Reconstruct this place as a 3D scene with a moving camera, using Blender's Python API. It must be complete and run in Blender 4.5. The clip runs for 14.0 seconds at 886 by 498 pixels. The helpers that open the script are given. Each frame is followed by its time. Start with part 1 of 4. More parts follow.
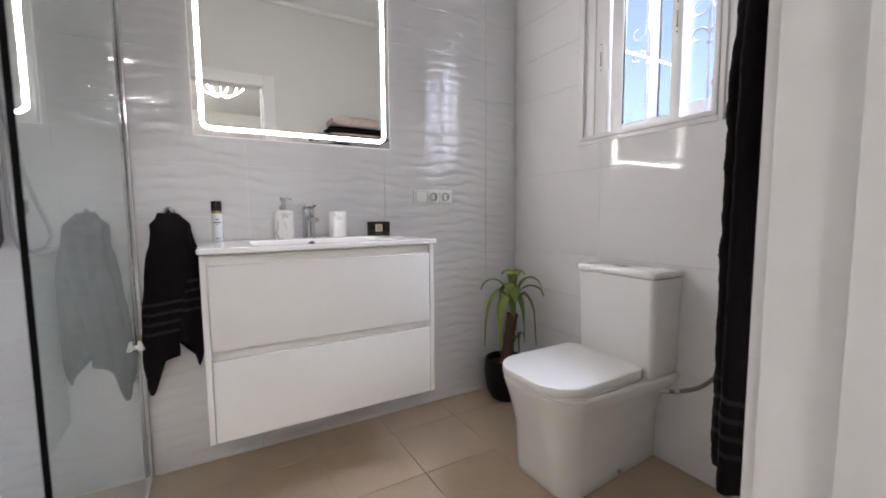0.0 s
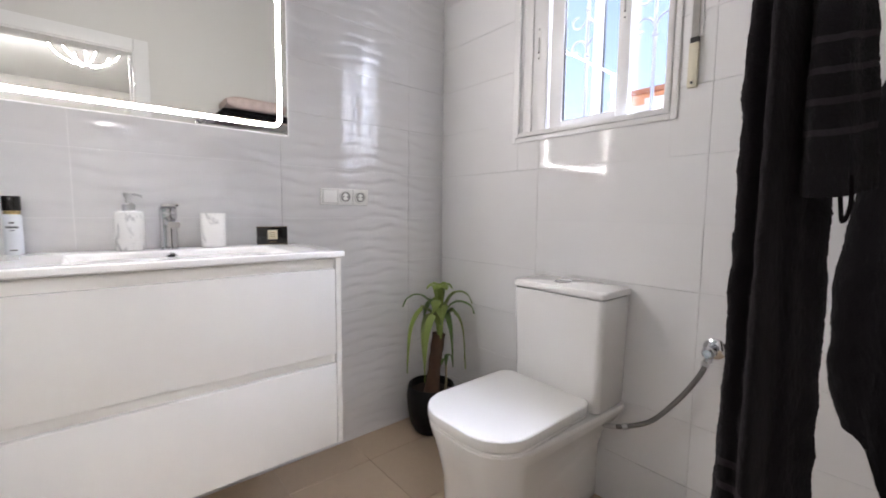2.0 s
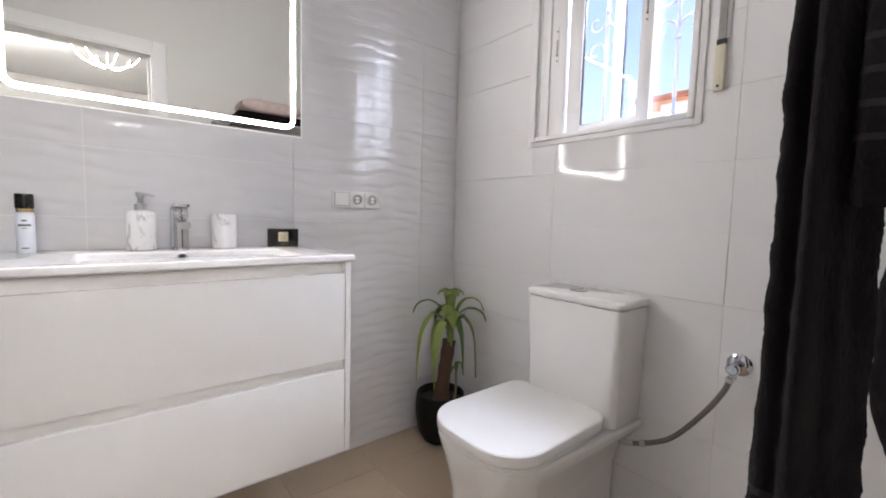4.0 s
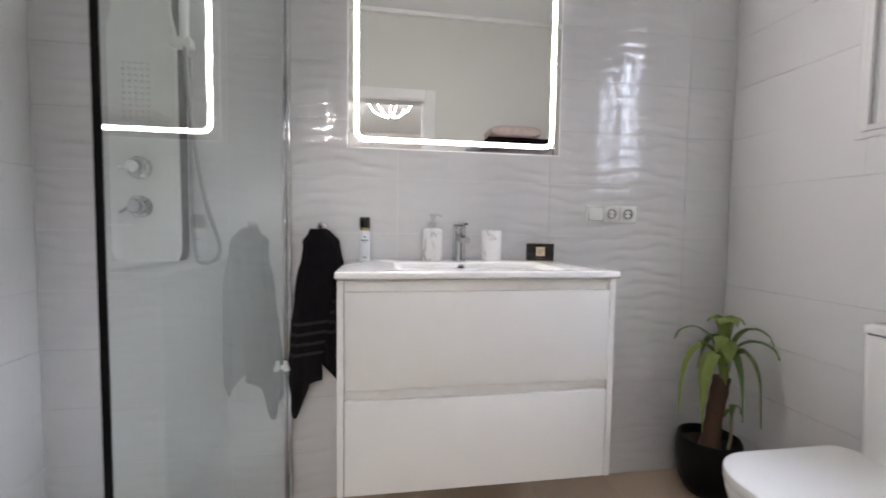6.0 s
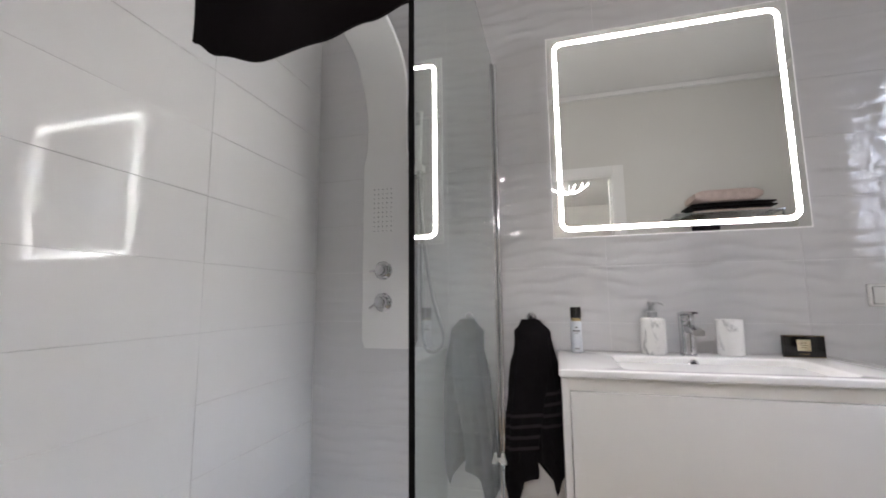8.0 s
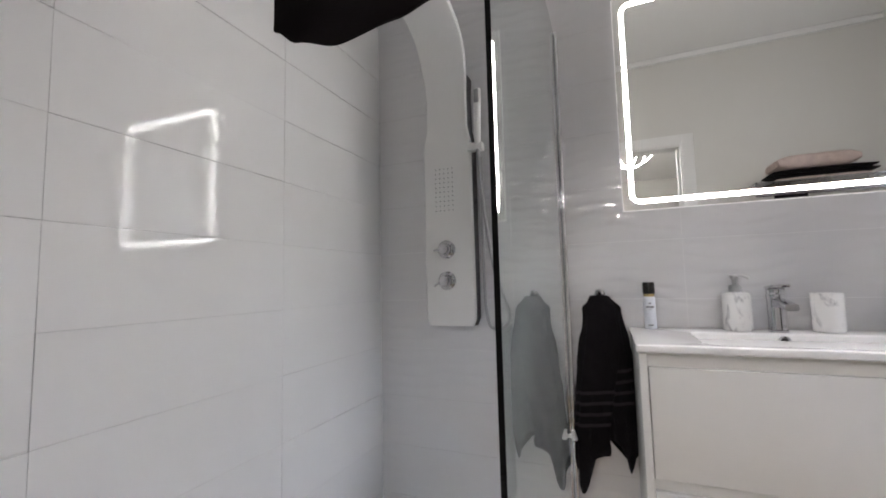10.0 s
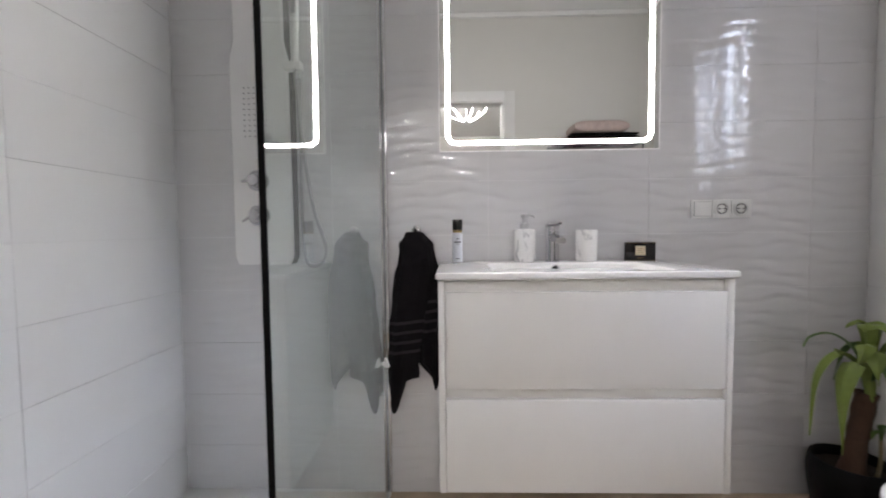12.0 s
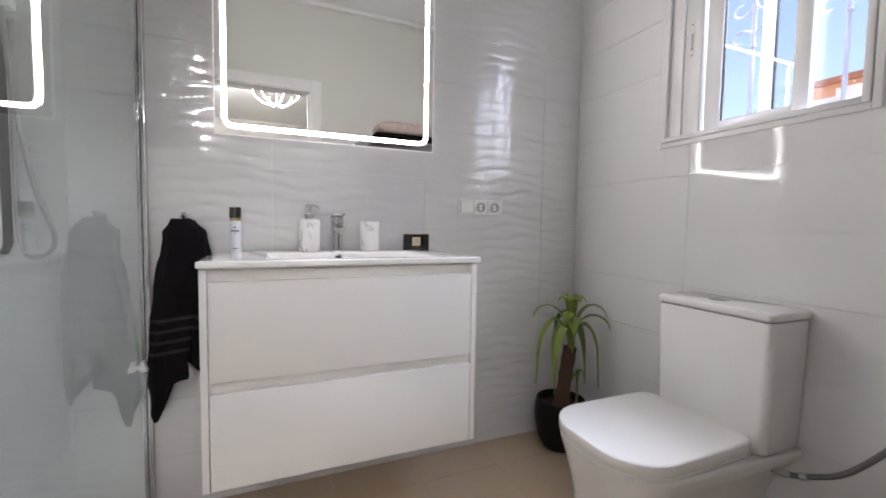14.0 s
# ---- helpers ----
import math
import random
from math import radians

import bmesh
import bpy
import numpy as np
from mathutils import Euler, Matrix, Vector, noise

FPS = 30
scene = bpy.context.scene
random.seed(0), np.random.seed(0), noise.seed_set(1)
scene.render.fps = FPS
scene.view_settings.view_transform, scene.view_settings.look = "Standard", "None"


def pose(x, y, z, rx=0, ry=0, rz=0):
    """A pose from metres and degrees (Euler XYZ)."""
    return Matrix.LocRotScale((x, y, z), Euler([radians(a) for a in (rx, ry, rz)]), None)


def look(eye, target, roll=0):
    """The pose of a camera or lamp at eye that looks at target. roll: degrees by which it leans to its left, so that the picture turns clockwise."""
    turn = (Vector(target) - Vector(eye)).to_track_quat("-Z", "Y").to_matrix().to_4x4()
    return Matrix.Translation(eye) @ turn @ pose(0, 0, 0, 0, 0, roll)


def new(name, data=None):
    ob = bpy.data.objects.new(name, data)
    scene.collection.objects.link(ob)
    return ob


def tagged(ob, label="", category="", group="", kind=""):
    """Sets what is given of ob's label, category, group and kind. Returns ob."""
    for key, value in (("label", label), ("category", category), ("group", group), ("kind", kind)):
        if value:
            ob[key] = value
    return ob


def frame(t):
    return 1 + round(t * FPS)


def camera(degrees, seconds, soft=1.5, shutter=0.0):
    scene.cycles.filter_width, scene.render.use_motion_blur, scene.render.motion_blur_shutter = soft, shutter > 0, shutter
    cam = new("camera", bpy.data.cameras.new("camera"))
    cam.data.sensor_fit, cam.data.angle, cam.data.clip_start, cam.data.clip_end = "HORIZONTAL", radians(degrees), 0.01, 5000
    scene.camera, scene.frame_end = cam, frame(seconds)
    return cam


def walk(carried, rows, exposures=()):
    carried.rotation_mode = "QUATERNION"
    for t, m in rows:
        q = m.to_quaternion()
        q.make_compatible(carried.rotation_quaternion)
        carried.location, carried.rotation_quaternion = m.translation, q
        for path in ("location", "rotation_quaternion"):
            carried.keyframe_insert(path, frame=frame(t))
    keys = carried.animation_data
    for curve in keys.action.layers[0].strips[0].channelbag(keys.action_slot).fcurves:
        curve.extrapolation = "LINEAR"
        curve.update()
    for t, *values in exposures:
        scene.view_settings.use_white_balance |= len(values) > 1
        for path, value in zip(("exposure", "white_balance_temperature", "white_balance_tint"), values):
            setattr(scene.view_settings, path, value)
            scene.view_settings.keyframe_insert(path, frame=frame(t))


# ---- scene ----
cam = camera(94.9, 14.0, soft=1.8, shutter=0.3)
PATH = [
    (0, (0.042, 0.024, 1.029), (1.032, 1.753, 0.854), -0.5),
    (0.5, (0.144, 0.107, 1.033), (1.145, 1.828, 0.845), -0.8),
    (1, (0.198, 0.146, 1.038), (1.258, 1.83, 0.839), -0.5),
    (1.5, (0.216, 0.213, 1.042), (1.381, 1.828, 0.853), -0.1),
    (2, (0.238, 0.279, 1.051), (1.529, 1.797, 0.873), 0.6),
    (2.2, (0.238, 0.293, 1.04), (1.582, 1.765, 0.878), 1.0),
    (4.3, (0.256, 0.311, 1.051), (1.448, 1.909, 0.898), 1.8),
    (4.5, (0.244, 0.316, 1.049), (1.351, 1.975, 0.899), 1.7),
    (5, (0.196, 0.337, 1.056), (1.089, 2.12, 0.906), 1.6),
    (5.5, (0.168, 0.342, 1.056), (0.76, 2.247, 0.914), 1.1),
    (6, (0.124, 0.347, 1.052), (0.428, 2.321, 0.944), 0.8),
    (6.5, (0.072, 0.341, 1.057), (0.101, 2.341, 1.015), 0.5),
    (7, (0.042, 0.326, 1.07), (-0.161, 2.315, 1.12), 0.1),
    (7.5, (0.021, 0.318, 1.101), (-0.362, 2.275, 1.249), -0.3),
    (8, (-0.002, 0.31, 1.118), (-0.52, 2.227, 1.359), -0.6),
    (8.2, (-0.006, 0.308, 1.119), (-0.576, 2.206, 1.391), -0.7),
    (10.3, (-0.052, 0.288, 1.087), (-0.807, 2.137, 1.204), -1.6),
    (10.5, (-0.044, 0.293, 1.077), (-0.754, 2.161, 1.151), -1.4),
    (11, (-0.009, 0.31, 1.059), (-0.556, 2.234, 1.053), -1.3),
    (11.5, (0.023, 0.331, 1.05), (-0.294, 2.305, 0.982), -0.9),
    (12, (0.049, 0.341, 1.049), (0.003, 2.338, 0.951), -0.6),
    (12.5, (0.084, 0.351, 1.057), (0.316, 2.334, 0.934), -0.2),
    (13, (0.124, 0.349, 1.047), (0.618, 2.283, 0.925), 0.3),
    (13.5, (0.149, 0.325, 1.042), (0.875, 2.185, 0.915), 0.7),
    (14, (0.189, 0.251, 1.031), (0.959, 2.093, 0.915), 0.9),
]
walk(cam, [(t, look(eye, target, roll)) for t, eye, target, roll in PATH], [(0, 2.21, 6400, 18), (1, 2.36, 6400, 18), (2, 2.52, 6400, 18), (4.8, 2.39, 6400, 18), (6, 2.23, 6400, 17.5), (8, 2.03, 6450, 17.5), (10.5, 1.94, 6450, 17.5), (12, 2.07, 6400, 17.5), (14, 2.23, 6400, 18)])

# ---- light, world, exposure ----
world = bpy.data.worlds.new("sky")
scene.world = world
world.use_nodes = True
wn = world.node_tree
sky = wn.nodes.new("ShaderNodeTexSky")
sky.sky_type = "NISHITA"
sky.sun_disc = False
sky.sun_elevation = radians(50)
sky.sun_rotation = radians(168)
sky.air_density, sky.dust_density = 1.0, 3.5
sky.ozone_density = 0.2
wn.nodes["Background"].inputs["Strength"].default_value = 0.08
wn.links.new(sky.outputs[0], wn.nodes["Background"].inputs["Color"])
sun = new("sun", bpy.data.lights.new("sun", "SUN"))
sun.data.energy, sun.data.angle, sun.data.color = 2.2, radians(0.5), (1.0, 0.95, 0.88)
sun.matrix_world = look((1.34, -6.29, 7.66), (0, 0, 0))
LED_STRENGTH = 18.0
HALL_STRENGTH, HALL_STRENGTH_2 = 32.0, 58.0
# area lamp added outside, above the window, standing in for the sky's light
sky_lamp = new("sky_fill", bpy.data.lights.new("sky_fill", "AREA"))
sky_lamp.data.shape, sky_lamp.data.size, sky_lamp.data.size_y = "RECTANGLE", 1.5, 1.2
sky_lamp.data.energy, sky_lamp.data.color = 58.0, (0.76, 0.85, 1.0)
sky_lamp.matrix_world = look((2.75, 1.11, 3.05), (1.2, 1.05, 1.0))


# ---- materials ----
def mat(name, col, rough=0.5, metal=0.0, var=0.04, scale=6.0, bump=0.0, bscale=80.0, coat=0.0, rvar=0.05, rand=0.0, spec=0.5, sheen=0.0, trans=0.0, ior=1.5, coat_ior=1.5):
    m = bpy.data.materials.new(name)
    m.use_nodes = True
    nt = m.node_tree
    b = nt.nodes["Principled BSDF"]
    b.inputs["Metallic"].default_value = metal
    b.inputs["Specular IOR Level"].default_value = spec
    b.inputs["Coat Weight"].default_value = coat
    b.inputs["Coat Roughness"].default_value = 0.03
    b.inputs["Coat IOR"].default_value = coat_ior
    b.inputs["Sheen Weight"].default_value = sheen
    b.inputs["Transmission Weight"].default_value = trans
    b.inputs["IOR"].default_value = ior
    tc = nt.nodes.new("ShaderNodeTexCoord")
    big = nt.nodes.new("ShaderNodeTexNoise")
    big.inputs["Scale"].default_value, big.inputs["Detail"].default_value = scale, 5
    fine = nt.nodes.new("ShaderNodeTexNoise")
    fine.inputs["Scale"].default_value, fine.inputs["Detail"].default_value = bscale, 3
    for n in (big, fine):
        nt.links.new(tc.outputs["Object"], n.inputs["Vector"])
    mix = nt.nodes.new("ShaderNodeMix")
    mix.data_type = "RGBA"
    mix.inputs["A"].default_value = (*[c * (1 - var) for c in col], 1)
    mix.inputs["B"].default_value = (*[min(1, c * (1 + var)) for c in col], 1)
    add = nt.nodes.new("ShaderNodeMath")
    add.operation = "MULTIPLY_ADD"
    nt.links.new(fine.outputs["Fac"], add.inputs[0])
    add.inputs[1].default_value = 0.35
    half = nt.nodes.new("ShaderNodeMath")
    half.operation = "MULTIPLY"
    half.inputs[1].default_value = 0.65
    nt.links.new(big.outputs["Fac"], half.inputs[0])
    nt.links.new(half.outputs[0], add.inputs[2])
    nt.links.new(add.outputs[0], mix.inputs["Factor"])
    out = mix.outputs["Result"]
    if rand:
        oi = nt.nodes.new("ShaderNodeObjectInfo")
        rr = nt.nodes.new("ShaderNodeMapRange")
        rr.inputs["To Min"].default_value, rr.inputs["To Max"].default_value = 1 - rand, 1 + rand
        nt.links.new(oi.outputs["Random"], rr.inputs["Value"])
        hs = nt.nodes.new("ShaderNodeHueSaturation")
        nt.links.new(rr.outputs[0], hs.inputs["Value"])
        nt.links.new(out, hs.inputs["Color"])
        out = hs.outputs[0]
    nt.links.new(out, b.inputs["Base Color"])
    rm = nt.nodes.new("ShaderNodeMapRange")
    rm.inputs["To Min"].default_value, rm.inputs["To Max"].default_value = max(0.0, rough - rvar), min(1, rough + rvar)
    nt.links.new(big.outputs["Fac"], rm.inputs["Value"])
    nt.links.new(rm.outputs[0], b.inputs["Roughness"])
    if bump:
        bp = nt.nodes.new("ShaderNodeBump")
        bp.inputs["Strength"].default_value, bp.inputs["Distance"].default_value = min(1, bump), 0.002
        nt.links.new(fine.outputs["Fac"], bp.inputs["Height"])
        nt.links.new(bp.outputs[0], b.inputs["Normal"])
    return m


def glow(name, col, strength):
    m = bpy.data.materials.new(name)
    m.use_nodes = True
    b = m.node_tree.nodes["Principled BSDF"]
    b.inputs["Base Color"].default_value = (0.9, 0.9, 0.9, 1)
    b.inputs["Emission Color"].default_value = (*col, 1)
    b.inputs["Emission Strength"].default_value = strength
    return m


def clear(name, col, rough=0.0):
    m = bpy.data.materials.new(name)
    m.use_nodes = True
    b = m.node_tree.nodes["Principled BSDF"]
    b.inputs["Base Color"].default_value = (*col, 1)
    b.inputs["Roughness"].default_value = rough
    b.inputs["Transmission Weight"].default_value = 1
    b.inputs["IOR"].default_value = 1.5
    return m


def towel_mat(name, col, stripes=True, lift=0.010, wide=0.011):
    m = mat(name, col, 0.95, var=0.35, scale=30, bump=1.0, bscale=420, sheen=0.03, spec=0.08)
    if not stripes:
        return m
    nt = m.node_tree
    b = nt.nodes["Principled BSDF"]
    old = b.inputs["Base Color"].links[0].from_socket
    uv = nt.nodes.new("ShaderNodeUVMap")
    sep = nt.nodes.new("ShaderNodeSeparateXYZ")
    nt.links.new(uv.outputs[0], sep.inputs[0])

    def op(kind, a, v):
        n = nt.nodes.new("ShaderNodeMath")
        n.operation = kind
        nt.links.new(a, n.inputs[0])
        n.inputs[1].default_value = v
        return n.outputs[0]

    # woven bands: v is the distance from the hem in metres
    v = sep.outputs["Y"]
    band = op("LESS_THAN", op("MODULO", v, 0.036), wide)
    inside = op("MULTIPLY", op("GREATER_THAN", v, 0.05), 1.0)
    low = op("LESS_THAN", v, 0.20)
    both = nt.nodes.new("ShaderNodeMath")
    both.operation = "MULTIPLY"
    nt.links.new(inside, both.inputs[0])
    nt.links.new(low, both.inputs[1])
    fac = nt.nodes.new("ShaderNodeMath")
    fac.operation = "MULTIPLY"
    nt.links.new(both.outputs[0], fac.inputs[0])
    nt.links.new(band, fac.inputs[1])
    mx = nt.nodes.new("ShaderNodeMix")
    mx.data_type = "RGBA"
    nt.links.new(fac.outputs[0], mx.inputs["Factor"])
    nt.links.new(old, mx.inputs["A"])
    mx.inputs["B"].default_value = (*[c * 2.0 + lift for c in col], 1)
    nt.links.new(mx.outputs["Result"], b.inputs["Base Color"])
    return m


def marble_mat(name):
    m = mat(name, (0.82, 0.82, 0.81), 0.22, var=0.02)
    nt = m.node_tree
    b = nt.nodes["Principled BSDF"]
    tc = nt.nodes.new("ShaderNodeTexCoord")
    mp = nt.nodes.new("ShaderNodeMapping")
    mp.inputs["Scale"].default_value = (1.0, 1.0, 0.45)
    n = nt.nodes.new("ShaderNodeTexNoise")
    n.inputs["Scale"].default_value, n.inputs["Detail"].default_value, n.inputs["Distortion"].default_value = 26, 6, 1.2
    r = nt.nodes.new("ShaderNodeValToRGB")
    e = r.color_ramp.elements
    e[0].position, e[0].color = 0.55, (0.83, 0.83, 0.82, 1)
    e[1].position, e[1].color = 0.72, (0.22, 0.22, 0.24, 1)
    nt.links.new(tc.outputs["Object"], mp.inputs[0])
    nt.links.new(mp.outputs[0], n.inputs["Vector"])
    nt.links.new(n.outputs["Fac"], r.inputs[0])
    nt.links.new(r.outputs[0], b.inputs["Base Color"])
    return m


M_WAVE = mat("wavy_glazed_tile", (0.70, 0.70, 0.715), 0.03, rvar=0.015, spec=0.8, coat=1.0, coat_ior=1.9, var=0.02, scale=3, rand=0.004, bscale=30)
M_TILE = mat("plain_glazed_tile", (0.82, 0.82, 0.825), 0.062, spec=0.36, rvar=0.02, var=0.02, scale=3, rand=0.012, bscale=14, bump=0.007)
M_GROUT = mat("grout", (0.79, 0.79, 0.795), 0.85, var=0.1, scale=20)
M_FLOOR = mat("beige_floor_tile", (0.47, 0.365, 0.26), 0.42, var=0.14, scale=5, bump=0.12, bscale=60, rand=0.04)
M_FGROUT = mat("floor_grout", (0.45, 0.35, 0.25), 0.9, var=0.15, scale=30)
M_PAINT = mat("white_wall_paint", (0.66, 0.65, 0.62), 0.6, var=0.025, scale=2.5, bump=0.1, bscale=160)
M_CEIL = mat("ceiling_paint", (0.80, 0.80, 0.79), 0.6, var=0.02, scale=2)
M_TRIM = mat("white_satin_paint", (0.78, 0.775, 0.765), 0.32, var=0.02, scale=4)
M_CERAMIC = mat("white_ceramic", (0.87, 0.865, 0.855), 0.07, var=0.01, scale=4, rvar=0.02, coat=0.3)
M_SEAT = mat("white_seat_plastic", (0.86, 0.855, 0.84), 0.10, var=0.01, scale=4)
M_LACQ = mat("white_lacquer", (0.80, 0.79, 0.765), 0.22, var=0.012, scale=4)
M_CARCASS = mat("vanity_recess", (0.80, 0.79, 0.76), 0.4, var=0.03)
M_CHROME = mat("chrome", (0.58, 0.58, 0.60), 0.07, metal=1.0, var=0.02, rvar=0.03)
M_STEEL = mat("brushed_steel", (0.55, 0.55, 0.56), 0.3, metal=1.0, var=0.06)
M_MIRROR = mat("mirror_silver", (0.86, 0.88, 0.86), 0.0, metal=1.0, var=0.0, rvar=0.0)
M_LED = glow("led_strip", (1.0, 0.965, 0.90), LED_STRENGTH)
M_EDGE = glow("lit_glass_edge", (1.0, 0.97, 0.92), 0.09)
M_LAMP = glow("chandelier_tube", (1.0, 0.97, 0.92), HALL_STRENGTH)
M_LAMP2 = glow("bright_chandelier_tube", (1.0, 0.97, 0.92), HALL_STRENGTH_2)
M_GLASS = clear("shower_glass", (0.835, 0.905, 0.888))
M_PANE = clear("window_glass", (0.97, 0.99, 1.0))
M_BLACK = mat("black_seal", (0.012, 0.012, 0.013), 0.35, var=0.1)
M_GLASSEDGE = mat("dark_glass_edge", (0.004, 0.004, 0.004), 0.8, spec=0.1)
M_BLACKGLOSS = mat("black_gloss", (0.010, 0.009, 0.009), 0.12, var=0.1)
M_POT = mat("black_pot", (0.006, 0.006, 0.0065), 0.5, var=0.2, scale=14, bump=0.1, spec=0.2)
M_SOIL = mat("potting_soil", (0.035, 0.025, 0.018), 0.95, var=0.4, scale=60, bump=1, bscale=150)
M_BARK = mat("plant_bark", (0.105, 0.058, 0.037), 0.85, var=0.4, scale=30, bump=1, bscale=120)
M_LEAF = mat("green_leaf", (0.21, 0.29, 0.06), 0.38, var=0.35, scale=14, bump=0.2, bscale=60)
M_LEAF2 = mat("dark_leaf", (0.11, 0.20, 0.05), 0.45, var=0.35, scale=14)
M_TOWEL = towel_mat("charcoal_towel", (0.0128, 0.0110, 0.0124), True, 0.010)
M_TOWELFACE = towel_mat("face_charcoal_towel", (0.0120, 0.0106, 0.0122), True, 0.006, 0.008)
M_TOWELPLAIN = towel_mat("plain_charcoal_towel", (0.0105, 0.0092, 0.0105), False)
M_TOWELBLACK = towel_mat("black_towel", (0.0050, 0.0032, 0.0038), False)
M_TOWELPINK = towel_mat("pink_beige_towel", (0.56, 0.45, 0.41), False)
M_MARBLE = marble_mat("white_marble_resin")
M_PLASTIC = mat("white_plastic", (0.78, 0.78, 0.765), 0.3, var=0.01)
M_CREAM = mat("cream_plastic", (0.72, 0.67, 0.53), 0.35, var=0.03)
M_SOCKET = mat("socket_white", (0.84, 0.84, 0.83), 0.25, var=0.01)
# shade in the white socket's wells and rocker gap, as a grey colour
M_SOCKETSHADE = mat("socket_shade_grey", (0.14, 0.14, 0.14), 0.5)
M_DARK = mat("dark_slot", (0.03, 0.03, 0.03), 0.6)
M_PVC = mat("white_aluminium", (0.80, 0.80, 0.80), 0.25, var=0.015)
M_PANELWHITE = mat("panel_acrylic", (0.80, 0.80, 0.795), 0.14, var=0.01)
M_GOLD = mat("gold_foil", (0.62, 0.47, 0.24), 0.25, metal=1.0, var=0.05)
M_LABELTEXT = mat("grey_print", (0.10, 0.10, 0.11), 0.5)
M_IRON = mat("painted_iron", (0.24, 0.24, 0.28), 0.5, var=0.08, scale=20)
M_ORANGE = mat("orange_render", (0.66, 0.34, 0.20), 0.9, var=0.12, scale=0.8, bump=0.3, bscale=20)
M_TERRACOTTA = mat("terracotta_coping", (0.36, 0.15, 0.09), 0.9, var=0.15, scale=2)
M_WHITEHOUSE = mat("white_render", (0.75, 0.72, 0.68), 0.9, var=0.06, scale=0.8)
M_GROUND = mat("street_ground", (0.30, 0.28, 0.25), 0.9, var=0.2, scale=0.5)
M_HALLFLOOR = mat("hall_floor", (0.52, 0.50, 0.48), 0.35, var=0.08, scale=3)


# ---- mesh helpers ----
def finish(name, bm, material, smooth=True):
    me = bpy.data.meshes.new(name)
    bm.normal_update()
    bm.to_mesh(me)
    bm.free()
    mats = material if isinstance(material, (list, tuple)) else [material]
    for m in mats:
        me.materials.append(m)
    if smooth:
        me.shade_smooth()
        me.set_sharp_from_angle(angle=radians(38))
    return me


def part(name, bm, material, parent=None, label="", smooth=True):
    ob = new(name, finish(name, bm, material, smooth))
    if parent is not None:
        ob.parent = parent
        ob.matrix_parent_inverse = parent.matrix_world.inverted()
    if label:
        ob["label"] = label
    return ob


def thing(name, at, label, category, group="", kind=""):
    ob = new(name)
    ob.empty_display_size = 0.05
    ob.matrix_world = pose(*at)
    bpy.context.view_layer.update()
    return tagged(ob, label, category, group, kind)


def box(bm, x0, x1, y0, y1, z0, z1, bevel=0.0, seg=2):
    r = bmesh.ops.create_cube(bm, size=1.0)
    for v in r["verts"]:
        v.co = Vector((x0 + (v.co.x + 0.5) * (x1 - x0), y0 + (v.co.y + 0.5) * (y1 - y0), z0 + (v.co.z + 0.5) * (z1 - z0)))
    if bevel:
        es = list({e for v in r["verts"] for e in v.link_edges})
        bmesh.ops.bevel(bm, geom=es, offset=bevel, segments=seg, affect="EDGES", profile=0.6)
    return bm


def boxed(x0, x1, y0, y1, z0, z1, bevel=0.0, seg=2):
    return box(bmesh.new(), x0, x1, y0, y1, z0, z1, bevel, seg)


def skin(bm, rings, close_u=True, cap0=True, cap1=True):
    """Skins rings of equally many points; close_u joins each ring's ends."""
    rows = [[bm.verts.new(p) for p in ring] for ring in rings]
    n = len(rows[0])
    for a, b in zip(rows, rows[1:]):
        for i in range(n if close_u else n - 1):
            j = (i + 1) % n
            bm.faces.new((a[i], a[j], b[j], b[i]))
    if close_u and cap0:
        bm.faces.new(list(reversed(rows[0])))
    if close_u and cap1:
        bm.faces.new(rows[-1])
    bmesh.ops.recalc_face_normals(bm, faces=bm.faces[:])
    return rows


def lathe(bm, profile, at=(0, 0, 0), axis="z", seg=28, cap0=True, cap1=True):
    rings = []
    for r, h in profile:
        ring = []
        for i in range(seg):
            a = 2 * math.pi * i / seg
            c, s = r * math.cos(a), r * math.sin(a)
            p = {"z": (c, s, h), "y": (c, h, s), "x": (h, c, s)}[axis]
            ring.append(Vector(at) + Vector(p))
        rings.append(ring)
    skin(bm, rings, True, cap0, cap1)
    return bm


def smooth_path(points, n=8):
    """Catmull-Rom through the points."""
    ps = [Vector(p) for p in points]
    ps = [2 * ps[0] - ps[1]] + ps + [2 * ps[-1] - ps[-2]]
    out = []
    for i in range(1, len(ps) - 2):
        for k in range(n):
            t = k / n
            a, b, c, d = ps[i - 1:i + 3]
            out.append(0.5 * ((2 * b) + (c - a) * t + (2 * a - 5 * b + 4 * c - d) * t * t + (3 * b - a - 3 * c + d) * t ** 3))
    out.append(ps[-2])
    return out


def tube(bm, path, r, seg=10, closed=False):
    path = [Vector(p) for p in path]
    rings = []
    prev = None
    for i, p in enumerate(path):
        d = (path[min(i + 1, len(path) - 1)] - path[max(i - 1, 0)]).normalized()
        if prev is None:
            prev = d.orthogonal().normalized()
        prev = (prev - d * prev.dot(d)).normalized()
        q = d.cross(prev)
        rr = r(i / (len(path) - 1)) if callable(r) else r
        rings.append([p + rr * (math.cos(2 * math.pi * k / seg) * prev + math.sin(2 * math.pi * k / seg) * q) for k in range(seg)])
    skin(bm, rings)
    return bm


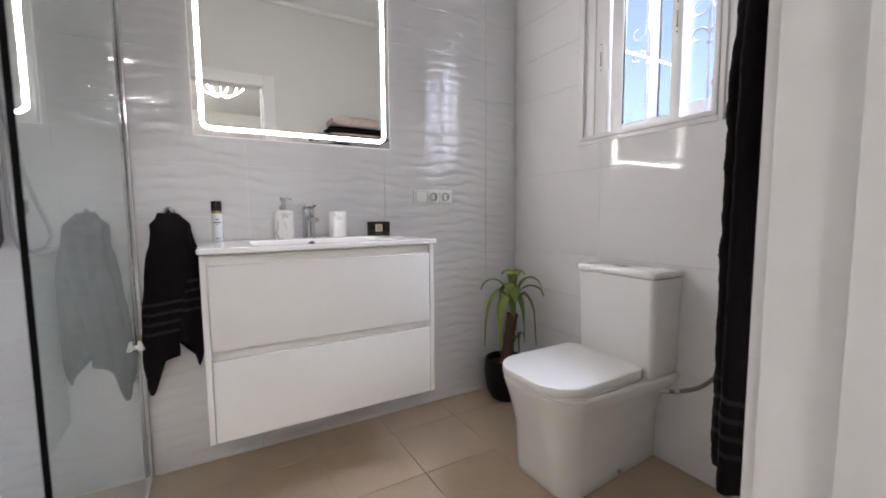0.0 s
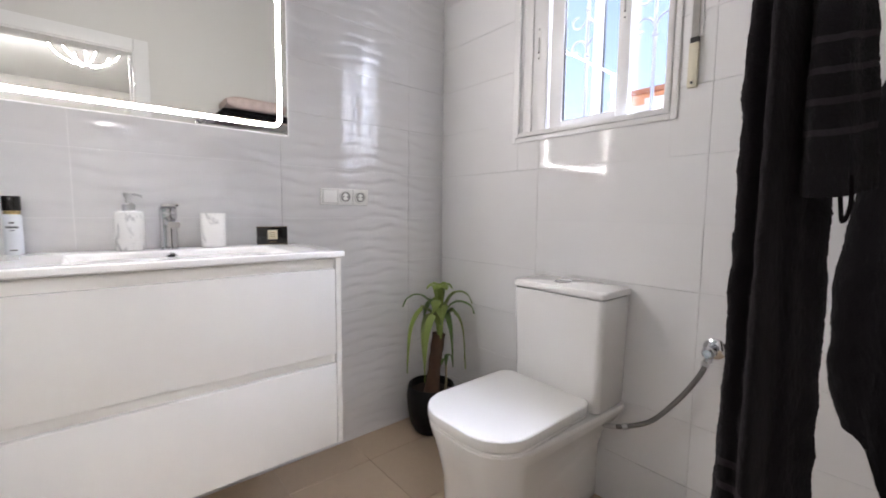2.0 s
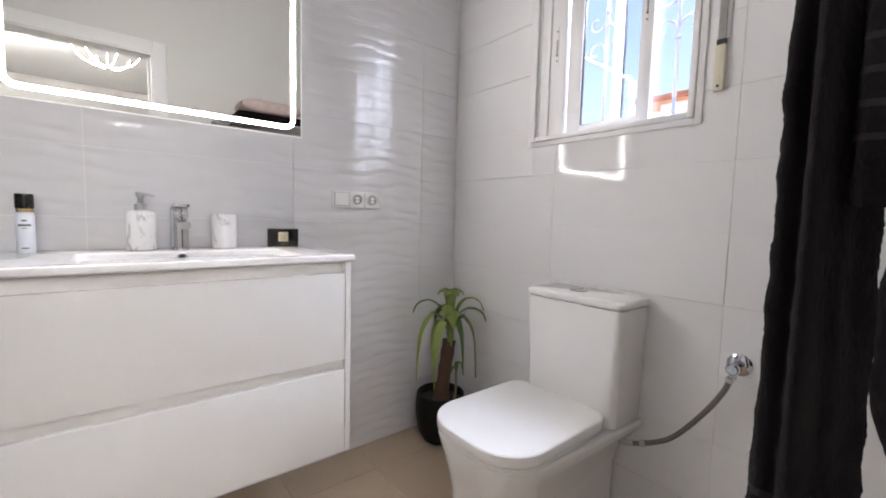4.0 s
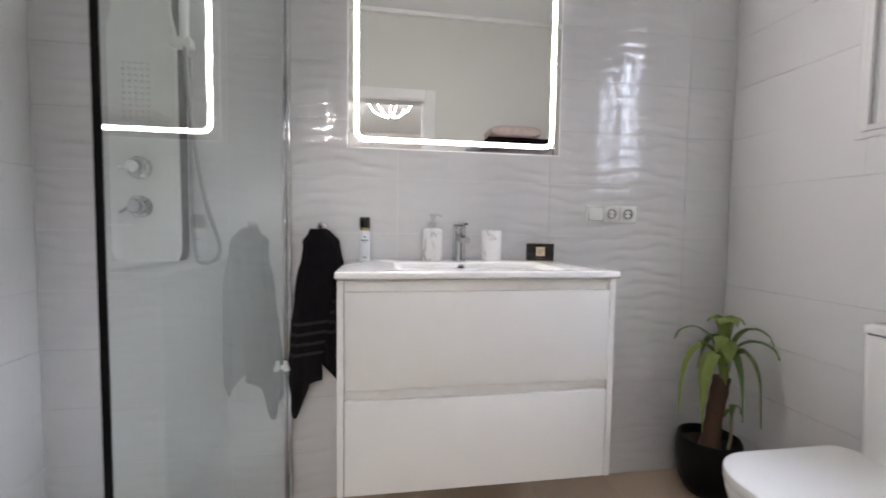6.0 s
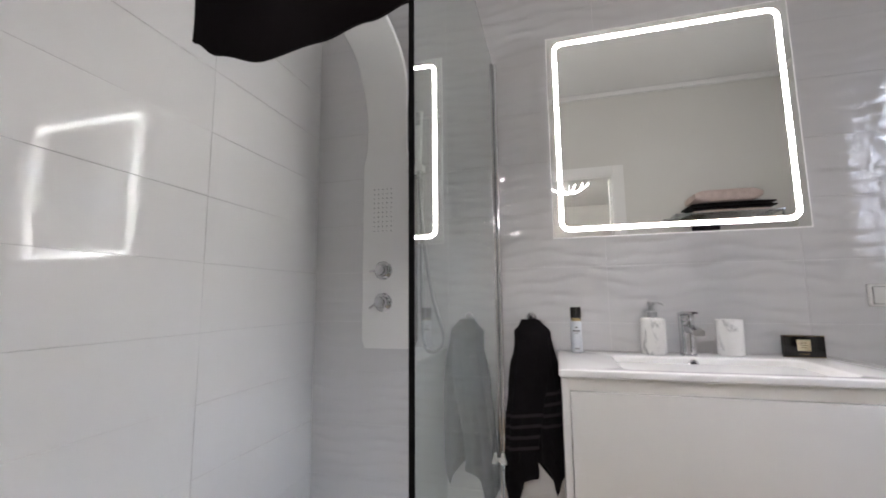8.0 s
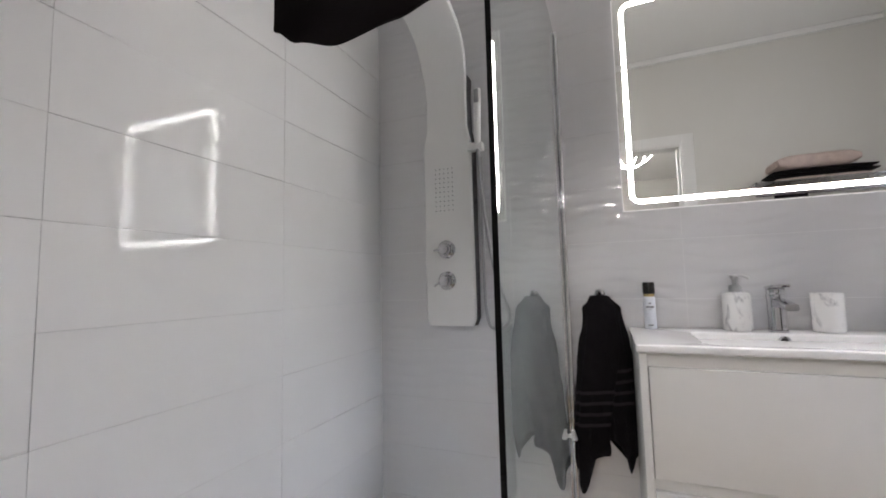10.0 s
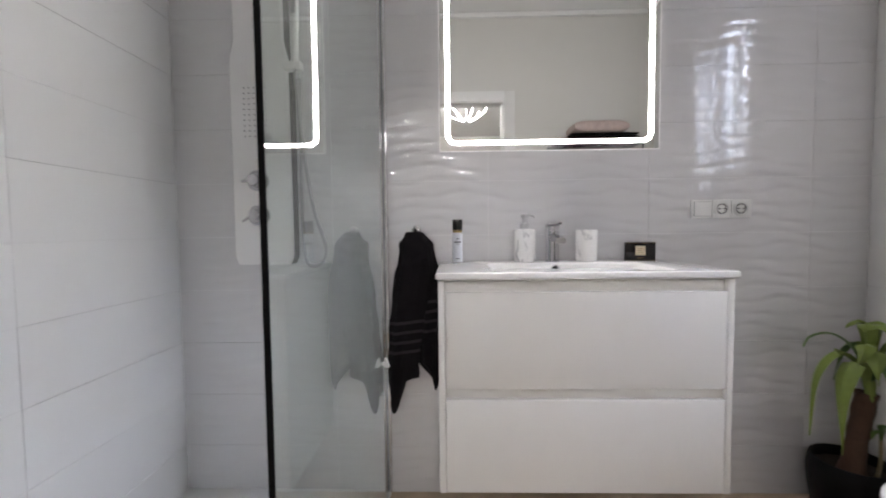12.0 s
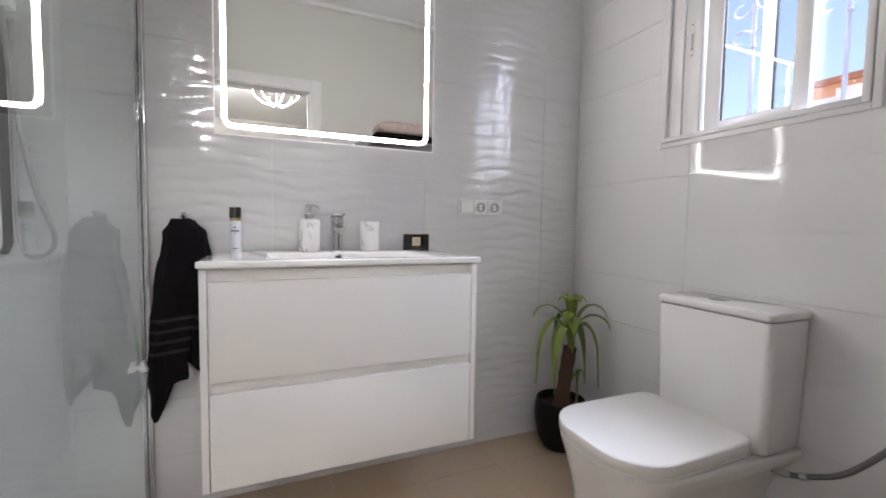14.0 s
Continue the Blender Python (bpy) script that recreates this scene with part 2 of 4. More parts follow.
def round_rect(x0, x1, y0, y1, radii, z, n=8):
    """A rounded rectangle's points; radii at (x0,y0), (x1,y0), (x1,y1), (x0,y1)."""
    pts = []
    for (cx, cy, a0), r in zip(((x0, y0, 180), (x1, y0, 270), (x1, y1, 0), (x0, y1, 90)), radii):
        ox = cx + (r if cx == x0 else -r)
        oy = cy + (r if cy == y0 else -r)
        for k in range(n + 1):
            a = radians(a0 + 90 * k / n)
            pts.append(Vector((ox + r * math.cos(a), oy + r * math.sin(a), z)))
    return pts


def smoothstep(a, b, x):
    t = max(0.0, min(1.0, (x - a) / (b - a)))
    return t * t * (3 - 2 * t)


def curve_at(keys, x):
    """Smooth reading of (x, value) pairs."""
    if x <= keys[0][0]:
        return keys[0][1]
    for (xa, va), (xb, vb) in zip(keys, keys[1:]):
        if x <= xb:
            return va + (vb - va) * smoothstep(xa, xb, x)
    return keys[-1][1]


# ---- the room: x across, y towards the vanity wall, z up ----
XL, XR, YF, YB, ZC = -1.01, 1.60, 0.185, 1.89, 2.68
DOOR_X0, DOOR_X1, DOOR_Z = -0.62, 0.475, 2.038
WY0, WY1, WZ0, WZ1 = 0.803, 1.402, 1.350, 2.20
WT = 0.15
FZ = 0.018

wall_north = part("wall_north", boxed(XL - 0.2, XR + 0.22, YB + 0.0035, YB + 0.2, -0.1, ZC + 0.15), M_GROUT)
tagged(wall_north, "wall of glossy pale grey wavy relief tiles behind the vanity", "wall", kind="structure")
bm = bmesh.new()
for a in ((YF - 0.12, WY0, -0.1, ZC + 0.15), (WY1, YB + 0.010, -0.1, ZC + 0.15), (WY0, WY1, -0.1, WZ0), (WY0, WY1, WZ1, ZC + 0.15)):
    box(bm, XR + 0.0040, XR + WT, *a)
wall_east = tagged(part("wall_east", bm, M_GROUT), "white glossy tiled wall with a small window above the toilet", "wall", kind="structure")
wall_west = part("wall_west", boxed(XL - 0.2, XL - 0.0045, YF - 0.12, YB + 0.010, -0.1, ZC + 0.15), M_GROUT)
tagged(wall_west, "white glossy tiled wall of the shower", "wall", kind="structure")
bm = bmesh.new()
for a in ((-2.5, DOOR_X0, -0.1, ZC + 0.15), (DOOR_X1 + 0.0, 2.7, -0.1, ZC + 0.15), (DOOR_X0, DOOR_X1, DOOR_Z, ZC + 0.15)):
    box(bm, a[0], a[1], YF - 0.12, YF, a[2], a[3])
wall_south = tagged(part("wall_south", bm, M_PAINT), "smooth white painted wall with the doorway", "wall", kind="structure")
ceiling = part("ceiling", boxed(XL - 0.2, XR + WT, YF - 0.12, YB + 0.2, ZC, ZC + 0.12), M_CEIL)
tagged(ceiling, "flat white ceiling", "ceiling", kind="structure")
# cornice round the ceiling
bm = bmesh.new()
for x0, x1, y0, y1 in ((XL, XR, YF, YF + 0.03), (XL, XR, YB - 0.03, YB), (XL, XL + 0.03, YF + 0.03, YB - 0.03), (XR - 0.03, XR, YF + 0.03, YB - 0.03)):
    box(bm, x0, x1, y0, y1, ZC - 0.035, ZC - 0.001, 0.008)
tagged(part("trim_ceiling", bm, M_CEIL), "narrow white cornice below the ceiling", "cornice", kind="structure")
floor = part("floor", boxed(XL - 0.2, XR + WT, YF - 0.06, YB + 0.2, -0.12, FZ - 0.0045), M_FGROUT)
tagged(floor, "matt beige ceramic tiled floor", "floor", kind="structure")

# door lining and architraves
bm = bmesh.new()
box(bm, DOOR_X1 - 0.022, DOOR_X1 - 0.001, YF - 0.135, YF + 0.002, 0, DOOR_Z, 0.003)
box(bm, DOOR_X1 - 0.036, DOOR_X1 - 0.022, YF - 0.10, YF - 0.055, 0, DOOR_Z - 0.02, 0.003)
box(bm, DOOR_X0 + 0.001, DOOR_X0 + 0.022, YF - 0.135, YF + 0.002, 0, DOOR_Z, 0.003)
box(bm, DOOR_X0 + 0.022, DOOR_X0 + 0.036, YF - 0.10, YF - 0.055, 0, DOOR_Z - 0.02, 0.003)
box(bm, DOOR_X0 + 0.022, DOOR_X1 - 0.022, YF - 0.135, YF + 0.002, DOOR_Z - 0.022, DOOR_Z - 0.001, 0.003)
door_1 = tagged(part("door_1", bm, M_TRIM), "white painted door lining of an open doorway", "door frame", kind="structure")
for y0, y1, sgn in ((YF + 0.001, YF + 0.015, 1), (YF - 0.150, YF - 0.121, -1)):
    for x0, x1, z0, z1 in ((DOOR_X1 - 0.014, DOOR_X1 + 0.062, 0, DOOR_Z + 0.062), (DOOR_X0 - 0.062, DOOR_X0 + 0.014, 0, DOOR_Z + 0.062), (DOOR_X0 + 0.015, DOOR_X1 - 0.015, DOOR_Z - 0.014, DOOR_Z + 0.062)):
        part("architrave", boxed(x0, x1, y0, y1, z0, z1, 0.005), M_TRIM, door_1)

# the room beyond the doorway
bm = bmesh.new()
box(bm, -2.5, -2.4, YF - 4.2, YF - 0.12, -0.1, ZC)
box(bm, 2.6, 2.7, YF - 4.2, YF - 0.12, -0.1, ZC)
box(bm, -2.4, 2.6, YF - 4.2, YF - 4.1, -0.1, ZC)
tagged(part("wall_hall", bm, M_PAINT), "plain white walls of the room beyond the doorway", "wall", kind="structure")
tagged(part("floor_hall", boxed(-2.5, 2.7, YF - 4.2, YF - 0.06, -0.12, FZ - 0.002), M_HALLFLOOR), "smooth pale floor of the next room", "floor", kind="structure")
tagged(part("ceiling_hall", boxed(-2.5, 2.7, YF - 4.2, YF - 0.12, ZC, ZC + 0.12), M_CEIL), "flat white ceiling of the next room", "ceiling", kind="structure")


# ---- window ----
def ring_frame(bm, x0, x1, y0, y1, z0, z1, w, bev=0.003):
    box(bm, x0, x1, y0, y0 + w, z0, z1, bev)
    box(bm, x0, x1, y1 - w, y1, z0, z1, bev)
    box(bm, x0, x1, y0 + w, y1 - w, z0, z0 + w, bev)
    box(bm, x0, x1, y0 + w, y1 - w, z1 - w, z1, bev)


window_1 = thing("window_1", (XR, 1.11, WZ0), "white aluminium sliding window, slightly open, with a shutter strap", "window", kind="structure")
bm = bmesh.new()
ring_frame(bm, XR - 0.006, XR - 0.0005, 0.786, 1.434, 1.343, 2.225, 0.020, 0.003)
part("window_trim", bm, M_PVC, window_1)
bm = bmesh.new()
ring_frame(bm, XR - 0.011, XR + 0.002, 0.8065, 1.4135, 1.3635, 2.2045, 0.018, 0.003)
part("inner_trim", bm, M_PVC, window_1)
bm = bmesh.new()
ring_frame(bm, XR + 0.004, XR + 0.100, WY0 + 0.001, WY1 - 0.001, WZ0 + 0.001, WZ1 - 0.001, 0.014, 0.002)
part("window_frame", bm, M_PVC, window_1)
bm = bmesh.new()
box(bm, XR + 0.006, XR + 0.075, 1.345, 1.3875, WZ0 + 0.016, WZ1 - 0.016, 0.002)
box(bm, XR + 0.012, XR + 0.075, 1.278, 1.3445, WZ0 + 0.016, WZ1 - 0.016, 0.003)
part("jamb_channel", bm, M_PVC, window_1)


def sash(name, x, y0, y1, z0, z1, w0, w1, wb):
    bm = bmesh.new()
    box(bm, x, x + 0.026, y0, y0 + w0, z0, z1, 0.003)
    box(bm, x, x + 0.026, y1 - w1, y1, z0, z1, 0.003)
    box(bm, x, x + 0.026, y0 + w0, y1 - w1, z0, z0 + wb, 0.003)
    box(bm, x, x + 0.026, y0 + w0, y1 - w1, z1 - wb, z1, 0.003)
    sh = part(name, bm, M_PVC, window_1)
    g = part("pane", boxed(x + 0.010, x + 0.015, y0 + w0 - 0.002, y1 - w1 + 0.002, z0 + wb - 0.002, z1 - wb + 0.002), M_PANE, sh, smooth=False)
    g.visible_shadow = False
    for gy0, gy1, gz0, gz1 in ((y0 + w0, y0 + w0 + 0.0025, z0 + wb, z1 - wb), (y1 - w1 - 0.0035, y1 - w1, z0 + wb, z1 - wb), (y0 + w0 + 0.003, y1 - w1 - 0.004, z0 + wb, z0 + wb + 0.002)):
        part("gasket", boxed(x + 0.007, x + 0.018, gy0, gy1, gz0, gz1), M_BLACK, sh)
    return sh


sash_a = sash("sash", XR + 0.018, 0.953, 1.265, WZ0 + 0.016, WZ1 - 0.016, 0.042, 0.055, 0.041)
sash_b = sash("sash", XR + 0.052, WY0 + 0.016, 1.106, WZ0 + 0.016, WZ1 - 0.016, 0.006, 0.036, 0.012)
# latch plates with their slots
for y, z, x in ((1.316, 1.725, XR + 0.012), (0.974, 1.765, XR + 0.018)):
    lp = part("latch_plate", boxed(x - 0.002, x + 0.003, y - 0.008, y + 0.008, z - 0.07, z + 0.07, 0.001), M_PLASTIC, window_1)
    part("slot", boxed(x - 0.0028, x - 0.0015, y - 0.003, y + 0.003, z - 0.034, z + 0.020), mat("grey_slot", (0.30, 0.30, 0.30), 0.5), lp)
    part("catch", boxed(x - 0.0034, x - 0.0015, y - 0.0032, y + 0.0032, z - 0.040, z - 0.034), M_DARK, lp)
    for dz in (-0.058, 0.052):
        part("screw", lathe(bmesh.new(), [(0.003, x - 0.0030), (0.003, x - 0.0015)], (0, y, z + dz), "x", 10), M_DARK, lp)
# window grille outside
grille = thing("window_grille", (XR + 0.20, 1.11, WZ0 + 0.01), "painted wrought iron window grille with scrolls", "grille")
GX = XR + 0.21
for y in (0.76, 1.42):
    part("bar", tube(bmesh.new(), [(GX, y, WZ0 - 0.02), (GX, y, WZ1 + 0.02)], 0.007, 8), M_IRON, grille)
for y, z in ((0.76, WZ0 - 0.02), (1.42, WZ0 - 0.02), (0.76, WZ1 + 0.02), (1.42, WZ1 + 0.02)):
    part("bracket", boxed(XR + WT - 0.001, GX, y - 0.006, y + 0.006, z - 0.006, z + 0.006), M_IRON, grille)
for z in (WZ0 - 0.02, WZ1 + 0.02):
    part("rail", boxed(GX - 0.004, GX + 0.004, 0.75, 1.43, z - 0.012, z + 0.012), M_IRON, grille)
for y in (0.955, 1.225):
    bm = tube(bmesh.new(), [(GX, y, WZ0 - 0.02), (GX, y, WZ1 + 0.02)], 0.007, 8)
    for z in (1.70, 1.88):
        lathe(bm, [(0.004, -0.012), (0.011, -0.004), (0.011, 0.004), (0.004, 0.012)], (GX, y, z), "z", 10)
    part("bar", bm, M_IRON, grille)
    for s in (1, -1):
        for z0, up in ((1.735, 1), (1.85, -1)):
            spiral = []
            for k in range(26):
                a = k / 25 * 1.6 * math.pi
                rr = 0.040 * (1 - 0.70 * k / 25)
                spiral.append((GX, y + s * (0.046 - rr * math.cos(a)), z0 + up * rr * math.sin(a)))
            part("scroll", tube(bmesh.new(), spiral, 0.0042, 6), M_IRON, grille)
# shutter strap box on the wall
strap = thing("shutter_strap_box", (XR, 0.748, 1.43), "cream plastic shutter strap box with a worn grey strap", "strap winder")
part("cover", boxed(XR - 0.016, XR, 0.735, 0.761, 1.425, 1.552, 0.004), M_CREAM, strap)
part("slot", boxed(XR - 0.013, XR, 0.737, 0.759, 1.553, 1.567), M_DARK, strap)
part("strap", boxed(XR - 0.010, XR - 0.007, 0.7385, 0.7575, 1.562, 2.30), mat("grey_strap", (0.36, 0.35, 0.33), 0.9, var=0.3, scale=40), strap)
part("guide", boxed(XR - 0.006, XR, 0.730, 0.766, 1.568, 2.30, 0.002), M_PVC, strap)
bm = lathe(bmesh.new(), [(0.004, XR - 0.0175), (0.004, XR - 0.0155)], (0, 0.748, 1.438), "x", 10)
part("screw", bm, M_DARK, strap)


# ---- vanity, top and mirror ----
VX0, VX1, VF, VZ0, VZT = 0.008, 0.822, 1.465, 0.297, 0.905
vanity = thing("vanity_cabinet", ((VX0 + VX1) / 2, 1.68, VZ0), "white lacquered wall-hung vanity cabinet with two drawers", "cabinet")
bm = bmesh.new()
box(bm, VX0, VX0 + 0.018, VF, YB - 0.001, VZ0, VZT, 0.0012)
box(bm, VX1 - 0.018, VX1, VF, YB - 0.001, VZ0, VZT, 0.0012)
box(bm, VX0 + 0.018, VX1 - 0.018, VF + 0.02, YB - 0.001, VZ0 + 0.002, VZ0 + 0.018)
part("body", bm, M_LACQ, vanity)
bm = boxed(VX0 + 0.018, VX1 - 0.018, VF + 0.0175, YB - 0.02, VZ0 + 0.02, VZT - 0.002)
part("recess", bm, M_CARCASS, vanity)
for z0, z1 in ((0.598, 0.871), (VZ0 + 0.002, 0.566)):
    part("drawer", boxed(VX0 + 0.0205, VX1 - 0.0205, VF - 0.001, VF + 0.017, z0, z1, 0.0012), M_LACQ, vanity)

# ceramic top with its basin
TX0, TX1, TF, TZ, TT = 0.001, 0.835, 1.458, 0.927, 0.020
BX0, BX1, BY0, BY1, BD = 0.170, 0.690, 1.500, 1.775, 0.085
bm = bmesh.new()
def rr(x0, x1, y0, y1, r, z, n=6):
    return round_rect(x0, x1, y0, y1, (r, r, r, r), z, n)
rings = [
    rr(TX0 + 0.004, TX1 - 0.004, TF + 0.004, YB - 0.001, 0.006, TZ - TT),
    rr(TX0, TX1, TF, YB - 0.001, 0.008, TZ - TT + 0.004),
    rr(TX0, TX1, TF, YB - 0.001, 0.008, TZ - 0.005),
    rr(TX0 + 0.0015, TX1 - 0.0015, TF + 0.0015, YB - 0.002, 0.008, TZ - 0.0015),
    rr(TX0 + 0.005, TX1 - 0.005, TF + 0.005, YB - 0.003, 0.008, TZ),
    rr(BX0 - 0.006, BX1 + 0.006, BY0 - 0.006, BY1 + 0.006, 0.036, TZ),
    rr(BX0 - 0.001, BX1 + 0.001, BY0 - 0.001, BY1 + 0.001, 0.033, TZ - 0.002),
    rr(BX0 + 0.003, BX1 - 0.003, BY0 + 0.003, BY1 - 0.003, 0.030, TZ - 0.008),
    rr(BX0 + 0.030, BX1 - 0.030, BY0 + 0.016, BY1 - 0.012, 0.030, TZ - BD * 0.75),
    rr(BX0 + 0.060, BX1 - 0.060, BY0 + 0.035, BY1 - 0.030, 0.030, TZ - BD),
    rr(0.38, 0.44, 1.61, 1.67, 0.029, TZ - BD - 0.004),
]
skin(bm, rings, True, True, True)
basin = part("washbasin_top", bm, M_CERAMIC)
tagged(basin, "glossy white ceramic washbasin top on the vanity", "washbasin")
bm = lathe(bmesh.new(), [(0.0145, 0.004), (0.0165, -0.002), (0.0155, -0.006), (0.012, -0.007), (0.0095, -0.004)], (0.408, BY1 - 0.006, TZ - 0.023), "y", 24, False, False)
part("overflow_ring", bm, M_CHROME, basin, "chrome overflow ring")
part("overflow_hole", lathe(bmesh.new(), [(0.0001, -0.001), (0.0105, -0.001)], (0.408, BY1 - 0.0095, TZ - 0.023), "y", 20, False, False), M_DARK, basin)
part("drain", lathe(bmesh.new(), [(0.030, TZ - BD - 0.0035), (0.030, TZ - BD + 0.003), (0.024, TZ - BD + 0.006), (0.001, TZ - BD + 0.007)], (0.41, 1.64, 0), "z", 28), M_CHROME, basin)

# LED mirror
MX0, MX1, MZ0, MZ1, MY = 0.007, 0.805, 1.335, 2.124, 1.856
mirror = thing("led_mirror", (0.405, 1.87, MZ0), "square wall mirror with a lit LED border", "mirror")
part("glass", boxed(MX0, MX1, MY, MY + 0.006, MZ0, MZ1, 0.0008, 1), M_MIRROR, mirror, smooth=False)
part("edge", boxed(MX0 - 0.002, MX1 + 0.002, MY + 0.0007, MY + 0.0065, MZ0 - 0.002, MZ1 + 0.002), M_EDGE, mirror, "edge-lit glass rim")
part("back_box", boxed(MX0 + 0.03, MX1 - 0.03, MY + 0.007, YB - 0.001, MZ0 + 0.03, MZ1 - 0.03), M_PVC, mirror)


def ring_strip(x0, x1, z0, z1, inset, width, r, y, n=10):
    bm = bmesh.new()
    outer = round_rect(x0 + inset, x1 - inset, z0 + inset, z1 - inset, (r,) * 4, 0, n)
    inner = round_rect(x0 + inset + width, x1 - inset - width, z0 + inset + width, z1 - inset - width, (max(0.002, r - width),) * 4, 0, n)
    a = [bm.verts.new((p.x, y, p.y)) for p in outer]
    b = [bm.verts.new((p.x, y, p.y)) for p in inner]
    c = [bm.verts.new((p.x, y + 0.0015, p.y)) for p in outer]
    d = [bm.verts.new((p.x, y + 0.0015, p.y)) for p in inner]
    k = len(a)
    for i in range(k):
        j = (i + 1) % k
        bm.faces.new((a[i], a[j], b[j], b[i]))
        bm.faces.new((a[j], a[i], c[i], c[j]))
        bm.faces.new((b[i], b[j], d[j], d[i]))
    bmesh.ops.recalc_face_normals(bm, faces=bm.faces[:])
    return bm


part("led_border", ring_strip(MX0, MX1, MZ0, MZ1, 0.0225, 0.0140, 0.036, MY - 0.001), M_LED, mirror, "glowing white LED border")


# ---- toilet ----
TYC = 1.112
toilet = thing("toilet", (1.32, TYC, FZ), "white close-coupled ceramic toilet with its lid down", "toilet")
bm = bmesh.new()
rings = []
for z, xf, hw, rf in ((FZ, 1.062, 0.150, 0.075), (FZ + 0.010, 1.056, 0.154, 0.08), (0.06, 1.052, 0.154, 0.085), (0.14, 1.046, 0.155, 0.09), (0.22, 1.034, 0.156, 0.10), (0.29, 1.014, 0.161, 0.11), (0.345, 0.998, 0.171, 0.12), (0.385, 0.988, 0.184, 0.125), (0.397, 0.986, 0.184, 0.125), (0.401, 0.990, 0.181, 0.122)):
    ring = round_rect(xf, XR - 0.003, TYC - hw, TYC + hw, (rf, 0.012, 0.012, rf), z, 10)
    # the rear flares out to a shoulder under the cistern
    flare = 0.022 * smoothstep(0.27, 0.385, z) - 0.030 * (1 - smoothstep(0.20, 0.36, z)) + 0.0
    for p in ring:
        back = smoothstep(1.30, 1.50, p.x)
        p.y += (-1 if p.y < TYC else 0.3) * flare * back - (0.010 * back * smoothstep(0.3, 0.385, z))
    rings.append(ring)
skin(bm, rings)
part("pan", bm, M_CERAMIC, toilet)
for z0, z1, xf, hw, top, nm in ((0.4025, 0.4132, 0.984, 0.185, 0.0, "seat"), (0.4155, 0.447, 0.980, 0.188, 0.0004, "lid")):
    bm = bmesh.new()
    rings = [
        round_rect(xf + 0.002, 1.438, TYC - hw + 0.002, TYC + hw - 0.002, (0.128, 0.053, 0.053, 0.128), z0, 12),
        round_rect(xf, 1.440, TYC - hw, TYC + hw, (0.13, 0.055, 0.055, 0.13), z0 + 0.003, 12),
        round_rect(xf, 1.440, TYC - hw, TYC + hw, (0.13, 0.055, 0.055, 0.13), z1 - 0.006 - 0.002 * (z1 - z0) / 0.03, 12),
        round_rect(xf + 0.0012, 1.4388, TYC - hw + 0.0012, TYC + hw - 0.0012, (0.1288, 0.0538, 0.0538, 0.1288), z1 - 0.0030, 12),
        round_rect(xf + 0.0045, 1.4355, TYC - hw + 0.0045, TYC + hw - 0.0045, (0.1255, 0.0505, 0.0505, 0.1255), z1 - 0.0006, 12),
        round_rect(xf + 0.008, 1.432, TYC - hw + 0.008, TYC + hw - 0.008, (0.122, 0.048, 0.048, 0.122), z1, 12),
        round_rect(xf + 0.012, 1.428, TYC - hw + 0.012, TYC + hw - 0.012, (0.118, 0.045, 0.045, 0.118), z1 + top * 0.3, 12),
        round_rect(xf + 0.08, 1.35, TYC - hw + 0.08, TYC + hw - 0.08, (0.06, 0.03, 0.03, 0.06), z1 + top, 12),
    ]
    skin(bm, rings)
    part(nm, bm, M_SEAT, toilet)
bm = bmesh.new()
CY0, CY1, CX0 = 0.901, 1.258, 1.422
rings = []
for z, e in ((0.402, 0.012), (0.408, 0.008), (0.60, 0.004), (0.774, 0.0), (0.7785, 0.002)):
    rings.append(round_rect(CX0 + e, XR - 0.004, CY0 + e, CY1 - e, (0.022, 0.006, 0.006, 0.022), z, 6))
skin(bm, rings)
part("cistern", bm, M_CERAMIC, toilet)
bm = bmesh.new()
rings = []
for z, e in ((0.784, 0.001), (0.786, -0.005), (0.800, -0.005), (0.806, -0.001), (0.808, 0.006)):
    rings.append(round_rect(CX0 + e, XR - 0.003, CY0 + e, CY1 - e, (0.024, 0.005, 0.005, 0.024), z, 6))
skin(bm, rings)
part("cistern_lid", bm, M_CERAMIC, toilet)
part("lid_neck", boxed(CX0 + 0.014, XR - 0.02, CY0 + 0.014, CY1 - 0.014, 0.778, 0.7845), M_CERAMIC, toilet)
btn = part("flush_button", lathe(bmesh.new(), [(0.031, 0.807), (0.031, 0.811), (0.028, 0.8135), (0.001, 0.814)], (1.505, 1.10, 0), "z", 28), M_CHROME, toilet, "round chrome dual flush button")
part("button_gap", boxed(1.478, 1.532, 1.0995, 1.1005, 0.8138, 0.8146), M_DARK, btn)
part("fixing_cap", lathe(bmesh.new(), [(0.010, TYC - 0.158), (0.010, TYC - 0.152)], (1.335, 0, 0.055), "y", 16), M_STEEL, toilet)

# supply hose and wall valve
hose = thing("water_supply_hose", (1.56, 0.66, 0.35), "braided steel supply hose from the wall valve to the toilet", "hose")
pts = smooth_path([(1.505, 0.938, 0.345), (1.507, 0.90, 0.350), (1.520, 0.85, 0.366), (1.545, 0.785, 0.405), (1.558, 0.715, 0.500), (1.560, 0.668, 0.585), (1.560, 0.652, 0.635)], 8)
part("hose", tube(bmesh.new(), pts, 0.0075, 10), mat("braided_steel", (0.20, 0.19, 0.185), 0.42, metal=0.8, var=0.3, scale=200, bump=1, bscale=500), hose)
for i, n, r in ((4, 8, 0.0095), (14, 3, 0.0105), (len(pts) - 4, 3, 0.0105)):
    part("ferrule", tube(bmesh.new(), pts[i:i + n], r, 12), M_STEEL, hose)
